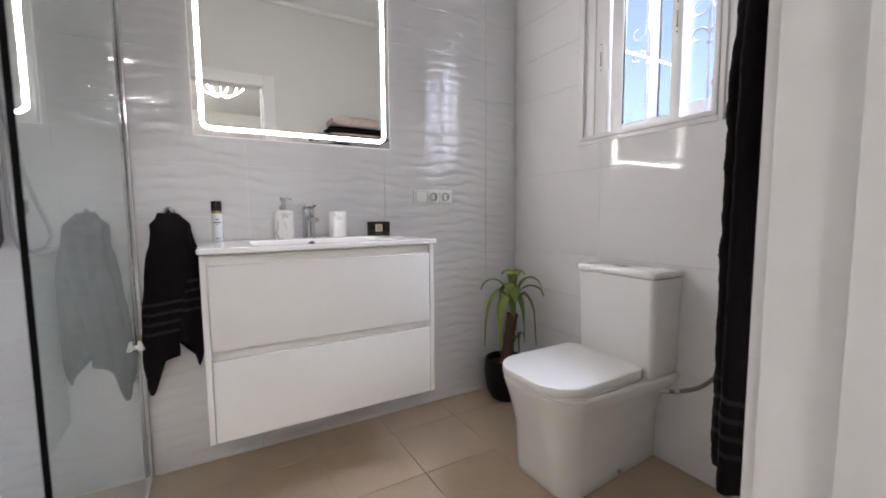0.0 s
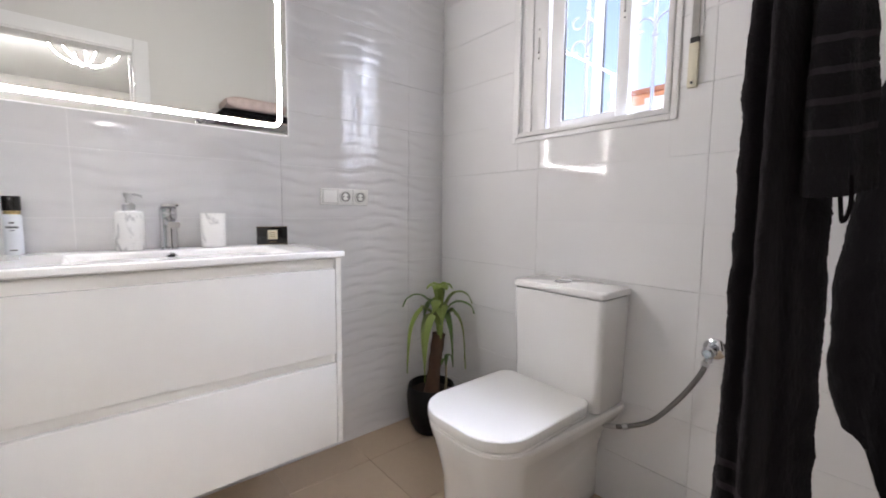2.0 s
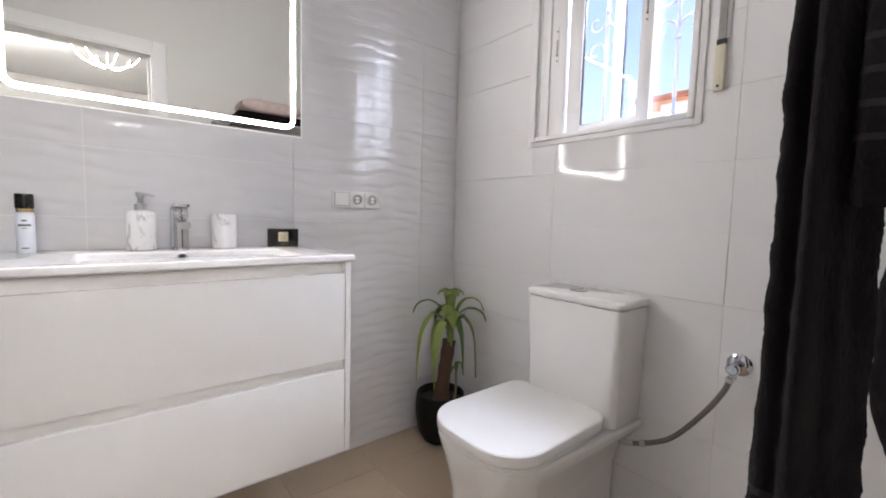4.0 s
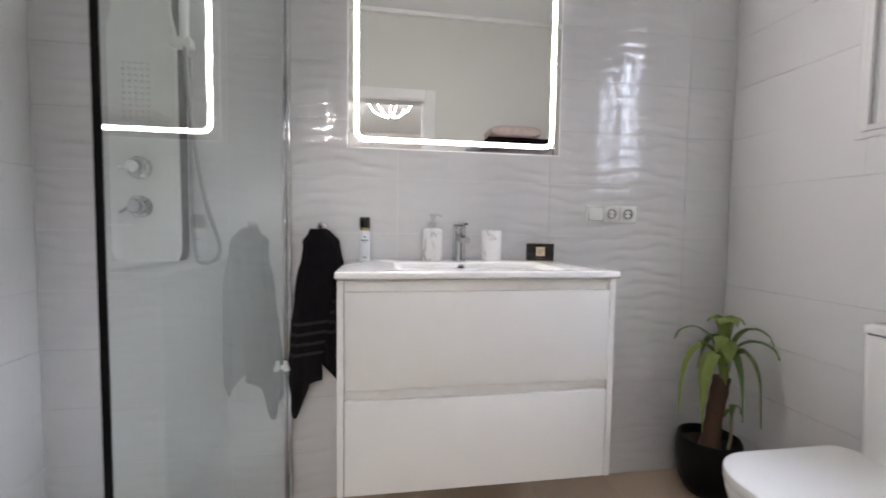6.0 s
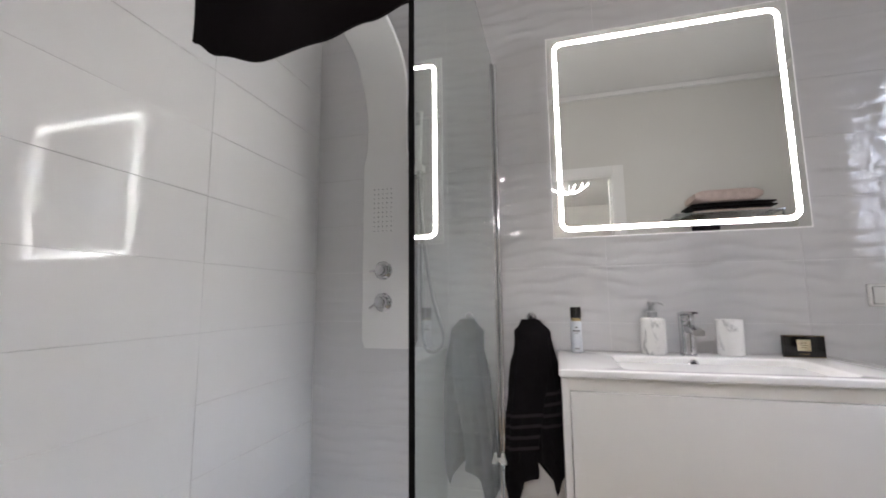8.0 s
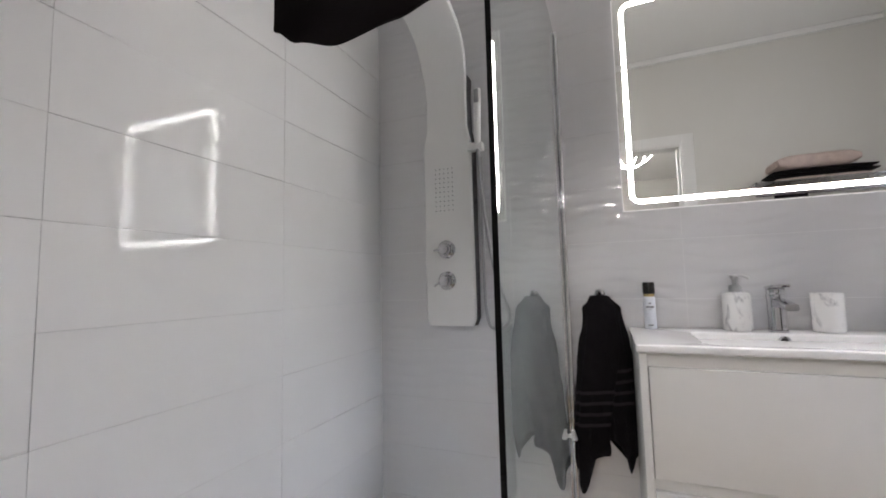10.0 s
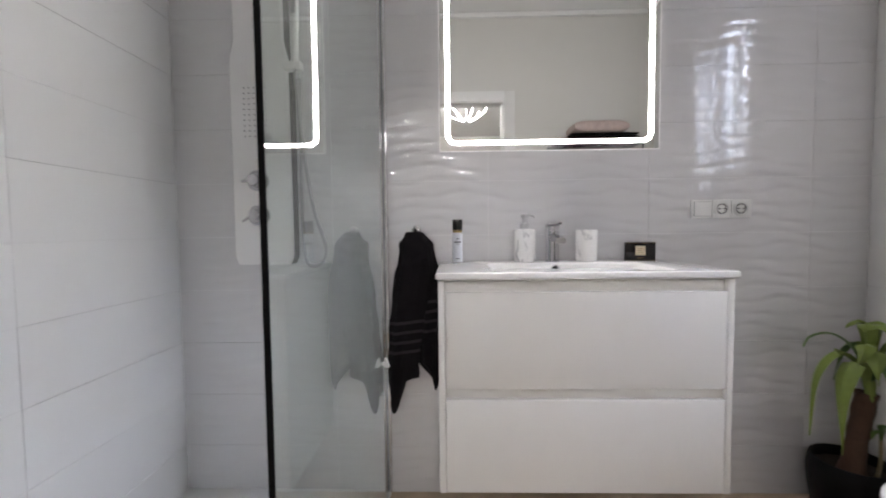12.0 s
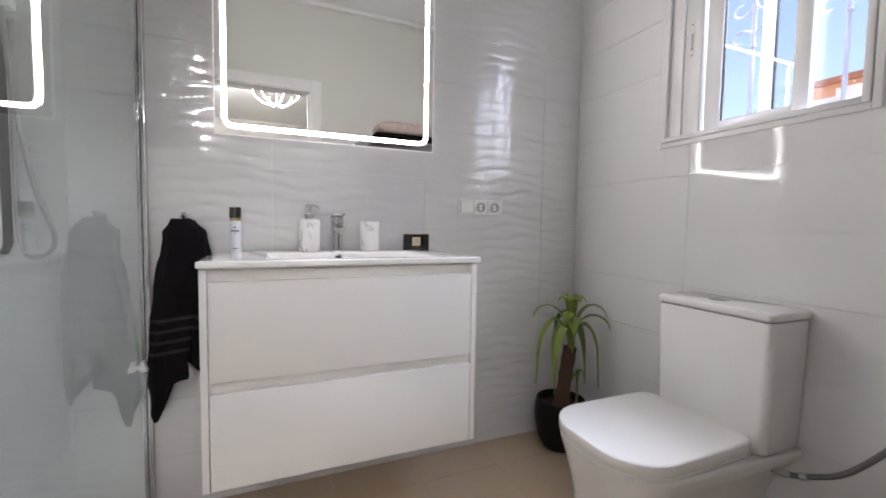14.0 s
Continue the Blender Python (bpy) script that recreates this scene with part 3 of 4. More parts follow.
part("connector", tube(bmesh.new(), pts[0:5], 0.0055, 10), M_PLASTIC, hose, "thin plastic connector")
valve = thing("angle_valve", (XR, 0.645, 0.66), "chrome angle valve with a round wall plate", "valve")
part("wall_plate", lathe(bmesh.new(), [(0.031, XR), (0.031, XR - 0.003), (0.024, XR - 0.008), (0.012, XR - 0.010)], (0, 0.645, 0.662), "x", 24), M_CHROME, valve)
part("body", tube(bmesh.new(), [(XR - 0.006, 0.645, 0.662), (XR - 0.05, 0.645, 0.662)], 0.011, 14), M_CHROME, valve)
part("outlet", tube(bmesh.new(), [(XR - 0.038, 0.646, 0.662), (XR - 0.039, 0.650, 0.630)], 0.010, 12), M_CHROME, valve)
part("handle", lathe(bmesh.new(), [(0.012, XR - 0.05), (0.016, XR - 0.054), (0.016, XR - 0.066), (0.012, XR - 0.070)], (0, 0.645, 0.662), "x", 12), M_CHROME, valve)


# ---- shower ----
GXX, GY0 = -0.210, 0.897
tray = part("shower_tray", boxed(XL + 0.001, GXX + 0.012, 0.80, YB - 0.001, FZ, 0.030, 0.005), mat("shower_tray_resin", (0.78, 0.78, 0.77), 0.4, var=0.03, bump=0.4, bscale=70))
tagged(tray, "flat white resin shower tray on the floor", "shower tray")
screen = thing("shower_screen", (GXX, 1.4, 0.03), "clear fixed glass shower screen with black edge and chrome wall profile", "shower screen")
g = part("glass", boxed(GXX - 0.004, GXX + 0.004, GY0, YB - 0.012, 0.034, 2.062), M_GLASS, screen, smooth=False)
g.visible_shadow = False
# black strip put on for the polished glass edge, which refraction turns dark
part("edge_strip", boxed(GXX - 0.0046, GXX + 0.0046, GY0 - 0.0030, GY0 - 0.0002, 0.032, 2.062), M_GLASSEDGE, screen, "thin black strip standing for the polished glass edge")
bm = bmesh.new()
box(bm, GXX + 0.0045, GXX + 0.017, YB - 0.026, YB - 0.001, 0.031, 2.066, 0.003)
box(bm, GXX - 0.017, GXX - 0.0045, YB - 0.026, YB - 0.001, 0.031, 2.066, 0.003)
part("wall_profile", bm, M_CHROME, screen)
part("sill", boxed(GXX - 0.008, GXX + 0.008, GY0, YB - 0.027, 0.0305, 0.0338), M_STEEL, screen)

bar = thing("shower_rail", (-0.6, GY0 + 0.01, 2.03), "chrome stabiliser bar between the glass and the wall", "rail")
part("tube", tube(bmesh.new(), [(XL + 0.001, GY0 + 0.012, 2.035), (GXX + 0.012, GY0 + 0.012, 2.035)], 0.009, 14), M_CHROME, bar)
part("flange", lathe(bmesh.new(), [(0.022, XL), (0.022, XL + 0.008), (0.012, XL + 0.014)], (0, GY0 + 0.012, 2.035), "x", 20), M_CHROME, bar)
part("clamp", boxed(GXX - 0.014, GXX + 0.014, GY0 + 0.006 - 0.014, GY0 + 0.032, 2.018, 2.052, 0.003), M_CHROME, bar)


# shower column: white plate that bends forward at the top
PC = -0.648
def plate_path():
    pts = [(1.826, 0.925)] + [(1.826, 0.925 + 0.03 * k) for k in range(1, 27)]
    bend = smooth_path([(1.826, 0, 1.735), (1.824, 0, 1.86), (1.806, 0, 1.97), (1.755, 0, 2.075), (1.65, 0, 2.130), (1.50, 0, 2.145), (1.36, 0, 2.135)], 6)
    return pts + [(p.x, p.z) for p in bend]


def plate_half(i, y, z):
    if z < 0.95:
        return 0.107 - 0.012 * (1 - smoothstep(0.925, 0.95, z)) if y > 1.8 else 0.1
    if y > 1.80 and z < 2.0:
        return curve_at([(1.67, 0.107), (1.735, 0.092), (1.86, 0.090), (2.0, 0.098)], z)
    return 0.100


column = thing("shower_column", (PC, 1.85, 0.925), "white hydromassage shower column with chrome knobs and bent head", "shower column")
path = plate_path()
bm = bmesh.new()
rings = []
for i, (y, z) in enumerate(path):
    a, b = path[max(i - 1, 0)], path[min(i + 1, len(path) - 1)]
    d = Vector((0, b[0] - a[0], b[1] - a[1])).normalized()
    nrm = Vector((0, -d.z, d.y))
    h = plate_half(i, y, z)
    c = Vector((PC, y, z))
    k = h - 0.003 * smoothstep(0.98, 1.55, z) * (1 - smoothstep(1.70, 1.95, z))
    rings.append([c + Vector((-h, 0, 0)) - nrm * 0.007, c + Vector((-h, 0, 0)) + nrm * -0.002, c + Vector((-h + 0.006, 0, 0)) + nrm * 0.004,
                  c + nrm * 0.008, c + Vector((k - 0.006, 0, 0)) + nrm * 0.004, c + Vector((k, 0, 0)) + nrm * -0.002, c + Vector((k, 0, 0)) - nrm * 0.007])
skin(bm, rings)
part("front_plate", bm, M_PANELWHITE, column)
bm = bmesh.new()
rings = []
for y, z in [p for p in path if p[1] < 1.97 and p[0] > 1.80]:
    h = plate_half(0, y, z) - 0.0015
    rings.append([(PC - h, y + 0.0072, z), (PC + h, y + 0.0072, z), (PC + h, YB - 0.001, z), (PC - h, YB - 0.001, z)])
skin(bm, rings)
part("housing", bm, mat("dark_grey_side", (0.03, 0.03, 0.032), 0.4, spec=0.3), column)
bm = bmesh.new()
for i in range(5):
    for j in range(10):
        x, z = -0.699 + i * 0.0185, 1.392 + j * 0.0192
        lathe(bm, [(0.0022, 1.8155), (0.0022, 1.822)], (x, 0, z), "y", 8)
part("jet_nozzles", bm, mat("nozzle_grey", (0.20, 0.20, 0.21), 0.5), column, "grid of small grey body jets")
for z in (1.231, 1.105):
    kb = part("knob", lathe(bmesh.new(), [(0.037, 1.820), (0.037, 1.812), (0.031, 1.806), (0.025, 1.803), (0.024, 1.784), (0.019, 1.776), (0.001, 1.774)], (-0.657, 0, z), "y", 28), M_CHROME, column, "round chrome knob")
    part("lever", tube(bmesh.new(), [(-0.670, 1.788, z), (-0.702, 1.786, z - (0.004 if z > 1.2 else 0.022))], lambda t: 0.006 - 0.002 * t, 10), M_CHROME, kb)
br = part("bracket", boxed(-0.550, -0.488, 1.79, 1.83, 1.620, 1.648, 0.004), M_PLASTIC, column)
hs = part("hand_shower", tube(bmesh.new(), smooth_path([(-0.508, 1.80, 1.64), (-0.506, 1.796, 1.72), (-0.502, 1.79, 1.80), (-0.500, 1.785, 1.86)], 5), lambda t: 0.0125 + 0.003 * t, 14), M_PLASTIC, column, "slim white hand shower")
part("spray_face", boxed(-0.510, -0.490, 1.768, 1.776, 1.80, 1.855, 0.003), mat("spray_grey", (0.35, 0.35, 0.36), 0.5), hs)
hp = smooth_path([(-0.507, 1.80, 1.62), (-0.497, 1.80, 1.45), (-0.480, 1.80, 1.29), (-0.452, 1.80, 1.12), (-0.412, 1.80, 0.985), (-0.425, 1.80, 0.934), (-0.460, 1.80, 0.920), (-0.490, 1.81, 0.950), (-0.503, 1.82, 1.08), (-0.506, 1.83, 1.35), (-0.506, 1.835, 1.60)], 8)
part("hose", tube(bmesh.new(), hp, 0.0065, 10), mat("hose_steel", (0.34, 0.34, 0.35), 0.38, metal=0.6, var=0.06, scale=60), column)


# ---- towels ----
def bundle(name, material, zt, zb, cx, cy, ax, by, lobes=5, depth=0.22, seed=1, seg=72, rows=44, top=0.012, hem=None, parent=None, level=None):
    """A gathered hanging towel. cx, cy, ax, by are read from 0 (top) to 1 (bottom); hem gives each angle's extra length."""
    rnd = random.Random(seed)
    ph = [rnd.uniform(0, 6.28) for _ in range(6)]
    bm = bmesh.new()
    uvs = {}
    rings = []
    for j in range(rows + 1):
        v = j / rows
        ring = []
        for i in range(seg):
            a = 2 * math.pi * i / seg
            grow = smoothstep(0.0, 0.35, v)
            fold = 1 + depth * grow * (0.6 * math.cos(lobes * a + ph[0] + 0.9 * v) + 0.4 * math.cos((lobes + 3) * a + ph[1] - 1.4 * v))
            x = cx(v) + ax(v) * math.cos(a) * fold
            y = cy(v) + by(v) * math.sin(a) * fold
            bot = zb + (hem(a) if hem else 0.01 * math.cos(3 * a + ph[2]))
            z = zt + (bot - zt) * v
            n = noise.noise(Vector((x, y, z)) * 26 + Vector((seed, 0, 0))) * 0.004 + noise.noise(Vector((x, y, z)) * 260) * 0.0022
            p = Vector((x + n * math.cos(a), y + n * math.sin(a), z))
            ring.append(p)
        rings.append(ring)
    rows_v = skin(bm, rings)
    uv = bm.loops.layers.uv.new("UVMap")
    dist = {}
    for j, r in enumerate(rows_v):
        for i, vert in enumerate(r):
            dist[vert] = (i / seg, vert.co.z - (rows_v[-1][i].co.z if level is None else level + 0.10 * (vert.co.x - cx(1))))
    for f in bm.faces:
        for l in f.loops:
            l[uv].uv = dist[l.vert]
    return part(name, bm, material, parent)


def hook(x, y_wall, z, sgn, label):
    h = thing("towel_hook", (x, y_wall, z), label, "hook")
    part("wall_plate", lathe(bmesh.new(), [(0.018, y_wall), (0.018, y_wall + sgn * 0.005), (0.010, y_wall + sgn * 0.008)], (x, 0, z), "y", 20), M_CHROME, h)
    part("arm", tube(bmesh.new(), smooth_path([(x, y_wall + sgn * 0.004, z), (x, y_wall + sgn * 0.030, z - 0.004), (x, y_wall + sgn * 0.045, z + 0.006), (x, y_wall + sgn * 0.048, z + 0.018)], 5), 0.006, 10), M_CHROME, h)
    return h


hook(-0.088, YB, 1.044, -1, "small chrome hook on the tiled wall")


hand_towel = thing("hand_towel", (-0.088, YB - 0.04, 0.38), "charcoal hand towel with woven stripes hanging from a hook", "towel")
bundle("front_fall", M_TOWEL, 1.040, 0.505, lambda v: -0.092 - 0.048 * smoothstep(0.1, 0.9, v), lambda v: YB - 0.060, lambda v: curve_at([(0, 0.030), (0.09, 0.052), (0.35, 0.062), (1.0, 0.056)], v), lambda v: curve_at([(0, 0.012), (0.2, 0.020), (1, 0.026)], v), 4, 0.26, 3, 130, 130,
       hem=lambda a: -0.125 * math.exp(-((math.cos(a) + 0.45) / 0.42) ** 2) + 0.01 * math.sin(a), parent=hand_towel, level=0.520)
bundle("back_fall", M_TOWEL, 1.036, 0.555, lambda v: -0.084 + 0.042 * smoothstep(0.05, 0.8, v), lambda v: YB - 0.040, lambda v: curve_at([(0, 0.030), (0.09, 0.066), (0.30, 0.067), (1.0, 0.050)], v), lambda v: curve_at([(0, 0.012), (0.2, 0.022), (1, 0.024)], v), 3, 0.26, 5, 130, 120,
       hem=lambda a: -0.100 * math.exp(-((math.cos(a) - 0.55) / 0.40) ** 2) + 0.01 * math.sin(a), parent=hand_towel, level=0.595)
tag_hook = thing("glass_clip", (GXX + 0.006, 1.774, 0.57), "small white plastic clip on the shower glass", "clip")
bm = boxed(GXX + 0.012, GXX + 0.030, 1.765, 1.783, 0.556, 0.588, 0.002)
for v in bm.verts:
    if v.co.z > 0.575 and v.co.x > GXX + 0.020:
        v.co.x -= 0.009
box(bm, GXX + 0.0042, GXX + 0.013, 1.769, 1.779, 0.562, 0.574, 0.001)
part("clip", bm, M_PLASTIC, tag_hook)

# towel rack on the doorway wall
rack = thing("towel_rack", (1.08, YF, 1.64), "chrome wall rack with a shelf and a towel bar", "towel rack")
for x in (0.80, 1.40):
    part("side_arm", tube(bmesh.new(), [(x, YF + 0.001, 1.65), (x, YF + 0.27, 1.65)], 0.008, 10), M_CHROME, rack)
    part("drop", tube(bmesh.new(), [(x, YF + 0.255, 1.65), (x, YF + 0.255, 1.575)], 0.007, 10), M_CHROME, rack)
    part("wall_plate", lathe(bmesh.new(), [(0.022, YF), (0.022, YF + 0.006), (0.010, YF + 0.010)], (x, 0, 1.65), "y", 18), M_CHROME, rack)
for k in range(6):
    y = YF + 0.02 + 0.05 * k
    part("rod", tube(bmesh.new(), [(0.80, y, 1.650), (1.40, y, 1.650)], 0.005, 8), M_CHROME, rack)
part("towel_bar", tube(bmesh.new(), [(0.80, YF + 0.255, 1.575), (1.40, YF + 0.255, 1.575)], 0.008, 12), M_CHROME, rack)


def folded(name, x0, x1, y0, y1, z0, z1, material, label, layers, seed):
    t = thing(name, ((x0 + x1) / 2, (y0 + y1) / 2, z0), label, "towel", "folded towels on the rack")
    rnd = random.Random(seed)
    h = (z1 - z0) / layers
    for k in range(layers):
        bm = bmesh.new()
        e = [rnd.uniform(-0.008, 0.008) for _ in range(4)]
        n, rings = 16, []
        for i in range(n + 1):
            u = i / n
            x = x0 + e[0] + (x1 - x0 + e[1] - e[0]) * u
            swell = 1 - 0.55 * abs(2 * u - 1) ** 6
            ring = []
            for j in range(20):
                a = 2 * math.pi * j / 20
                c, s = math.cos(a), math.sin(a)
                yy = (y0 + y1) / 2 + (y1 - y0) / 2 * math.copysign(abs(c) ** 0.35, c)
                zz = z0 + h * (k + 0.5) + h * 0.5 * swell * math.copysign(abs(s) ** 0.6, s)
                w = noise.noise(Vector((x * 14, yy * 14, zz * 30 + seed))) * 0.004
                ring.append((x, yy + w, zz + w * (0.3 if s > 0 else 0)))
            rings.append(ring)
        skin(bm, rings)
        part("fold", bm, material, t)
    return t


folded("folded_bath_towel", 0.92, 1.34, 0.20, 0.43, 1.656, 1.676, M_TOWELPINK, "folded pink-beige towel at the bottom of the stack", 1, 1)
folded("folded_bath_towel", 0.895, 1.37, 0.19, 0.44, 1.677, 1.724, M_TOWELBLACK, "folded black towel in the stack on the rack", 2, 2)
folded("folded_bath_towel", 0.93, 1.31, 0.20, 0.43, 1.725, 1.815, M_TOWELPINK, "folded pink-beige towel on top of the stack", 1, 3)

bath_towel = bundle("bath_towel", M_TOWEL, 1.595, 0.480, lambda v: 0.990, lambda v: 0.414 - 0.004 * v, lambda v: curve_at([(0, 0.066), (0.3, 0.088), (1, 0.095)], v), lambda v: curve_at([(0, 0.028), (0.3, 0.042), (1.0, 0.051)], v), 5, 0.26, 7, 190, 220, hem=lambda a: 0.018 * math.sin(a) + 0.015 * math.cos(2 * a + 1))
tagged(bath_towel, "long charcoal bath towel with woven stripes hanging from the rack", "towel", "towels on the rack")
face_towel = bundle("face_towel", M_TOWELFACE, 1.598, 1.085, lambda v: 0.955 - 0.005 * v, lambda v: 0.372 - 0.014 * v, lambda v: curve_at([(0, 0.045), (0.4, 0.052), (1, 0.054)], v), lambda v: curve_at([(0, 0.022), (0.4, 0.029), (1.0, 0.035)], v), 3, 0.16, 11, 130, 120, hem=lambda a: 0.012 * math.cos(a))
tagged(face_towel, "small charcoal towel with woven stripes hanging over the bath towel", "towel", "towels on the rack")
part("hanging_loop", tube(bmesh.new(), smooth_path([(0.912, 0.337, 1.10), (0.910, 0.335, 1.065), (0.915, 0.341, 1.045), (0.919, 0.345, 1.07), (0.917, 0.347, 1.10)], 5), 0.0025, 6), M_TOWELBLACK, face_towel)
robe_towel = thing("draped_towel", (1.22, 0.28, 0.69), "charcoal towel draped from a hook beside the doorway", "towel", "towels on the rack")
bundle("under_fall", M_TOWELPLAIN, 1.50, 0.69, lambda v: 1.24 + 0.01 * v, lambda v: curve_at([(0, 0.24), (0.4, 0.284), (1, 0.282)], v), lambda v: curve_at([(0, 0.03), (0.5, 0.08), (1, 0.09)], v), lambda v: curve_at([(0, 0.022), (0.38, 0.066), (0.75, 0.090), (0.9, 0.088), (1.0, 0.066)], v), 4, 0.10, 19, 150, 130, hem=lambda a: -0.10 * math.exp(-((math.sin(a) + 0.1) / 0.5) ** 2), parent=robe_towel)
bundle("outer_fold", M_TOWELFACE, 1.46, 0.90, lambda v: 1.185 + 0.02 * v, lambda v: 0.232 + 0.030 * v, lambda v: curve_at([(0, 0.03), (0.4, 0.050), (1, 0.040)], v), lambda v: curve_at([(0, 0.016), (0.4, 0.040), (0.8, 0.044), (1.0, 0.030)], v), 3, 0.18, 23, 120, 110, hem=lambda a: 0.05 * math.sin(a), parent=robe_towel)
hook(1.24, YF, 1.50, 1, "small chrome hook on the painted wall")

# black towel over the shower rail
bm = bmesh.new()
rows = []
NX, NZ = 36, 40
ya = GY0 + 0.012
for i in range(NX + 1):
    u = i / NX
    x = -0.655 + 0.435 * u
    zb = curve_at([(0, 1.612), (0.12, 1.580), (0.35, 1.555), (0.65, 1.562), (0.85, 1.588), (1, 1.612)], u)
    prof = []
    for k in range(NZ + 1):
        s = k / NZ
        if s < 0.46:
            z = zb + (2.040 - zb) * (s / 0.46)
            y = ya - 0.017 - 0.006 * math.sin(9 * u + 2) * (1 - s / 0.46) ** 0.5
        elif s < 0.54:
            a = math.pi * (s - 0.46) / 0.08
            z, y = 2.040 + 0.017 * math.sin(a), ya - 0.017 * math.cos(a)
        else:
            z = 2.040 - (2.040 - zb - 0.05) * ((s - 0.54) / 0.46)
            y = ya + 0.017 + 0.006 * math.sin(7 * u + 1) * ((s - 0.54) / 0.46)
        prof.append(Vector((x + 0.004 * math.sin(20 * z), y, z)))
    rows.append(prof)
vs = [[bm.verts.new(p) for p in r] for r in rows]
for a, b in zip(vs, vs[1:]):
    for k in range(NZ):
        bm.faces.new((a[k], a[k + 1], b[k + 1], b[k]))
bmesh.ops.recalc_face_normals(bm, faces=bm.faces[:])
bmesh.ops.solidify(bm, geom=bm.faces[:], thickness=0.006)
shower_towel = tagged(part("bath_mat_towel", bm, M_TOWELBLACK), "black towelling mat hanging over the shower rail", "towel")


# ---- things on the washbasin top ----
def spray_bottle(x, y):
    t = thing("spray_bottle", (x, y, TZ), "slim white spray bottle with a black cap and gold collar", "bottle")
    part("body", lathe(bmesh.new(), [(0.017, TZ + 0.0005), (0.0185, TZ + 0.003), (0.0185, TZ + 0.100), (0.017, TZ + 0.106), (0.015, TZ + 0.108)], (x, y, 0), "z", 30), mat("frosted_white", (0.72, 0.75, 0.80), 0.3, var=0.02), t)
    part("collar", lathe(bmesh.new(), [(0.0168, TZ + 0.108), (0.0172, TZ + 0.109), (0.0172, TZ + 0.117), (0.0168, TZ + 0.118)], (x, y, 0), "z", 30), M_GOLD, t)
    part("cap", lathe(bmesh.new(), [(0.0182, TZ + 0.118), (0.0188, TZ + 0.120), (0.0188, TZ + 0.153), (0.0175, TZ + 0.156), (0.001, TZ + 0.1565)], (x, y, 0), "z", 30), M_BLACKGLOSS, t)
    # print: short bars
    for z, w, h in ((0.086, 0.010, 0.004), (0.074, 0.026, 0.005), (0.066, 0.010, 0.002), (0.014, 0.016, 0.003)):
        bm = bmesh.new()
        rings = []
        for k in range(9):
            a = -math.pi / 2 + (k / 8 - 0.5) * w / 0.0187
            rings.append([(x + 0.0187 * math.cos(a), y + 0.0187 * math.sin(a), TZ + z - h / 2), (x + 0.0187 * math.cos(a), y + 0.0187 * math.sin(a), TZ + z + h / 2),
                          (x + 0.0184 * math.cos(a), y + 0.0184 * math.sin(a), TZ + z + h / 2), (x + 0.0184 * math.cos(a), y + 0.0184 * math.sin(a), TZ + z - h / 2)])
        skin(bm, rings)
        part("print", bm, M_LABELTEXT, t)


def soap_dispenser(x, y):
    t = thing("soap_dispenser", (x, y, TZ), "white marbled soap dispenser with a chrome pump", "soap dispenser")
    bm = bmesh.new()
    rings = []
    for z, r in ((0.0005, 0.036), (0.003, 0.0385), (0.108, 0.0385), (0.116, 0.036), (0.120, 0.028)):
        rings.append([Vector((x + r * math.copysign(abs(math.cos(a)) ** 0.8, math.cos(a)), y + r * math.copysign(abs(math.sin(a)) ** 0.8, math.sin(a)), TZ + z)) for a in [2 * math.pi * k / 36 for k in range(36)]])
    skin(bm, rings)
    part("bottle", bm, M_MARBLE, t)
    part("collar", lathe(bmesh.new(), [(0.016, TZ + 0.120), (0.016, TZ + 0.138), (0.013, TZ + 0.141), (0.007, TZ + 0.142), (0.007, TZ + 0.160), (0.011, TZ + 0.161), (0.012, TZ + 0.171), (0.010, TZ + 0.174), (0.001, TZ + 0.175)], (x, y, 0), "z", 24), M_STEEL, t, "chrome pump")
    part("nozzle", tube(bmesh.new(), smooth_path([(x - 0.008, y, TZ + 0.169), (x + 0.014, y - 0.008, TZ + 0.170), (x + 0.030, y - 0.016, TZ + 0.166), (x + 0.034, y - 0.018, TZ + 0.160)], 5), 0.0042, 8), M_STEEL, t)


def tumbler(x, y):
    t = thing("tumbler", (x, y, TZ), "white marbled tumbler on the washbasin top", "cup")
    part("cup", lathe(bmesh.new(), [(0.035, TZ + 0.0005), (0.0375, TZ + 0.003), (0.0385, TZ + 0.112), (0.0375, TZ + 0.114), (0.0355, TZ + 0.112), (0.034, TZ + 0.012), (0.001, TZ + 0.010)], (x, y, 0), "z", 32), M_MARBLE, t)


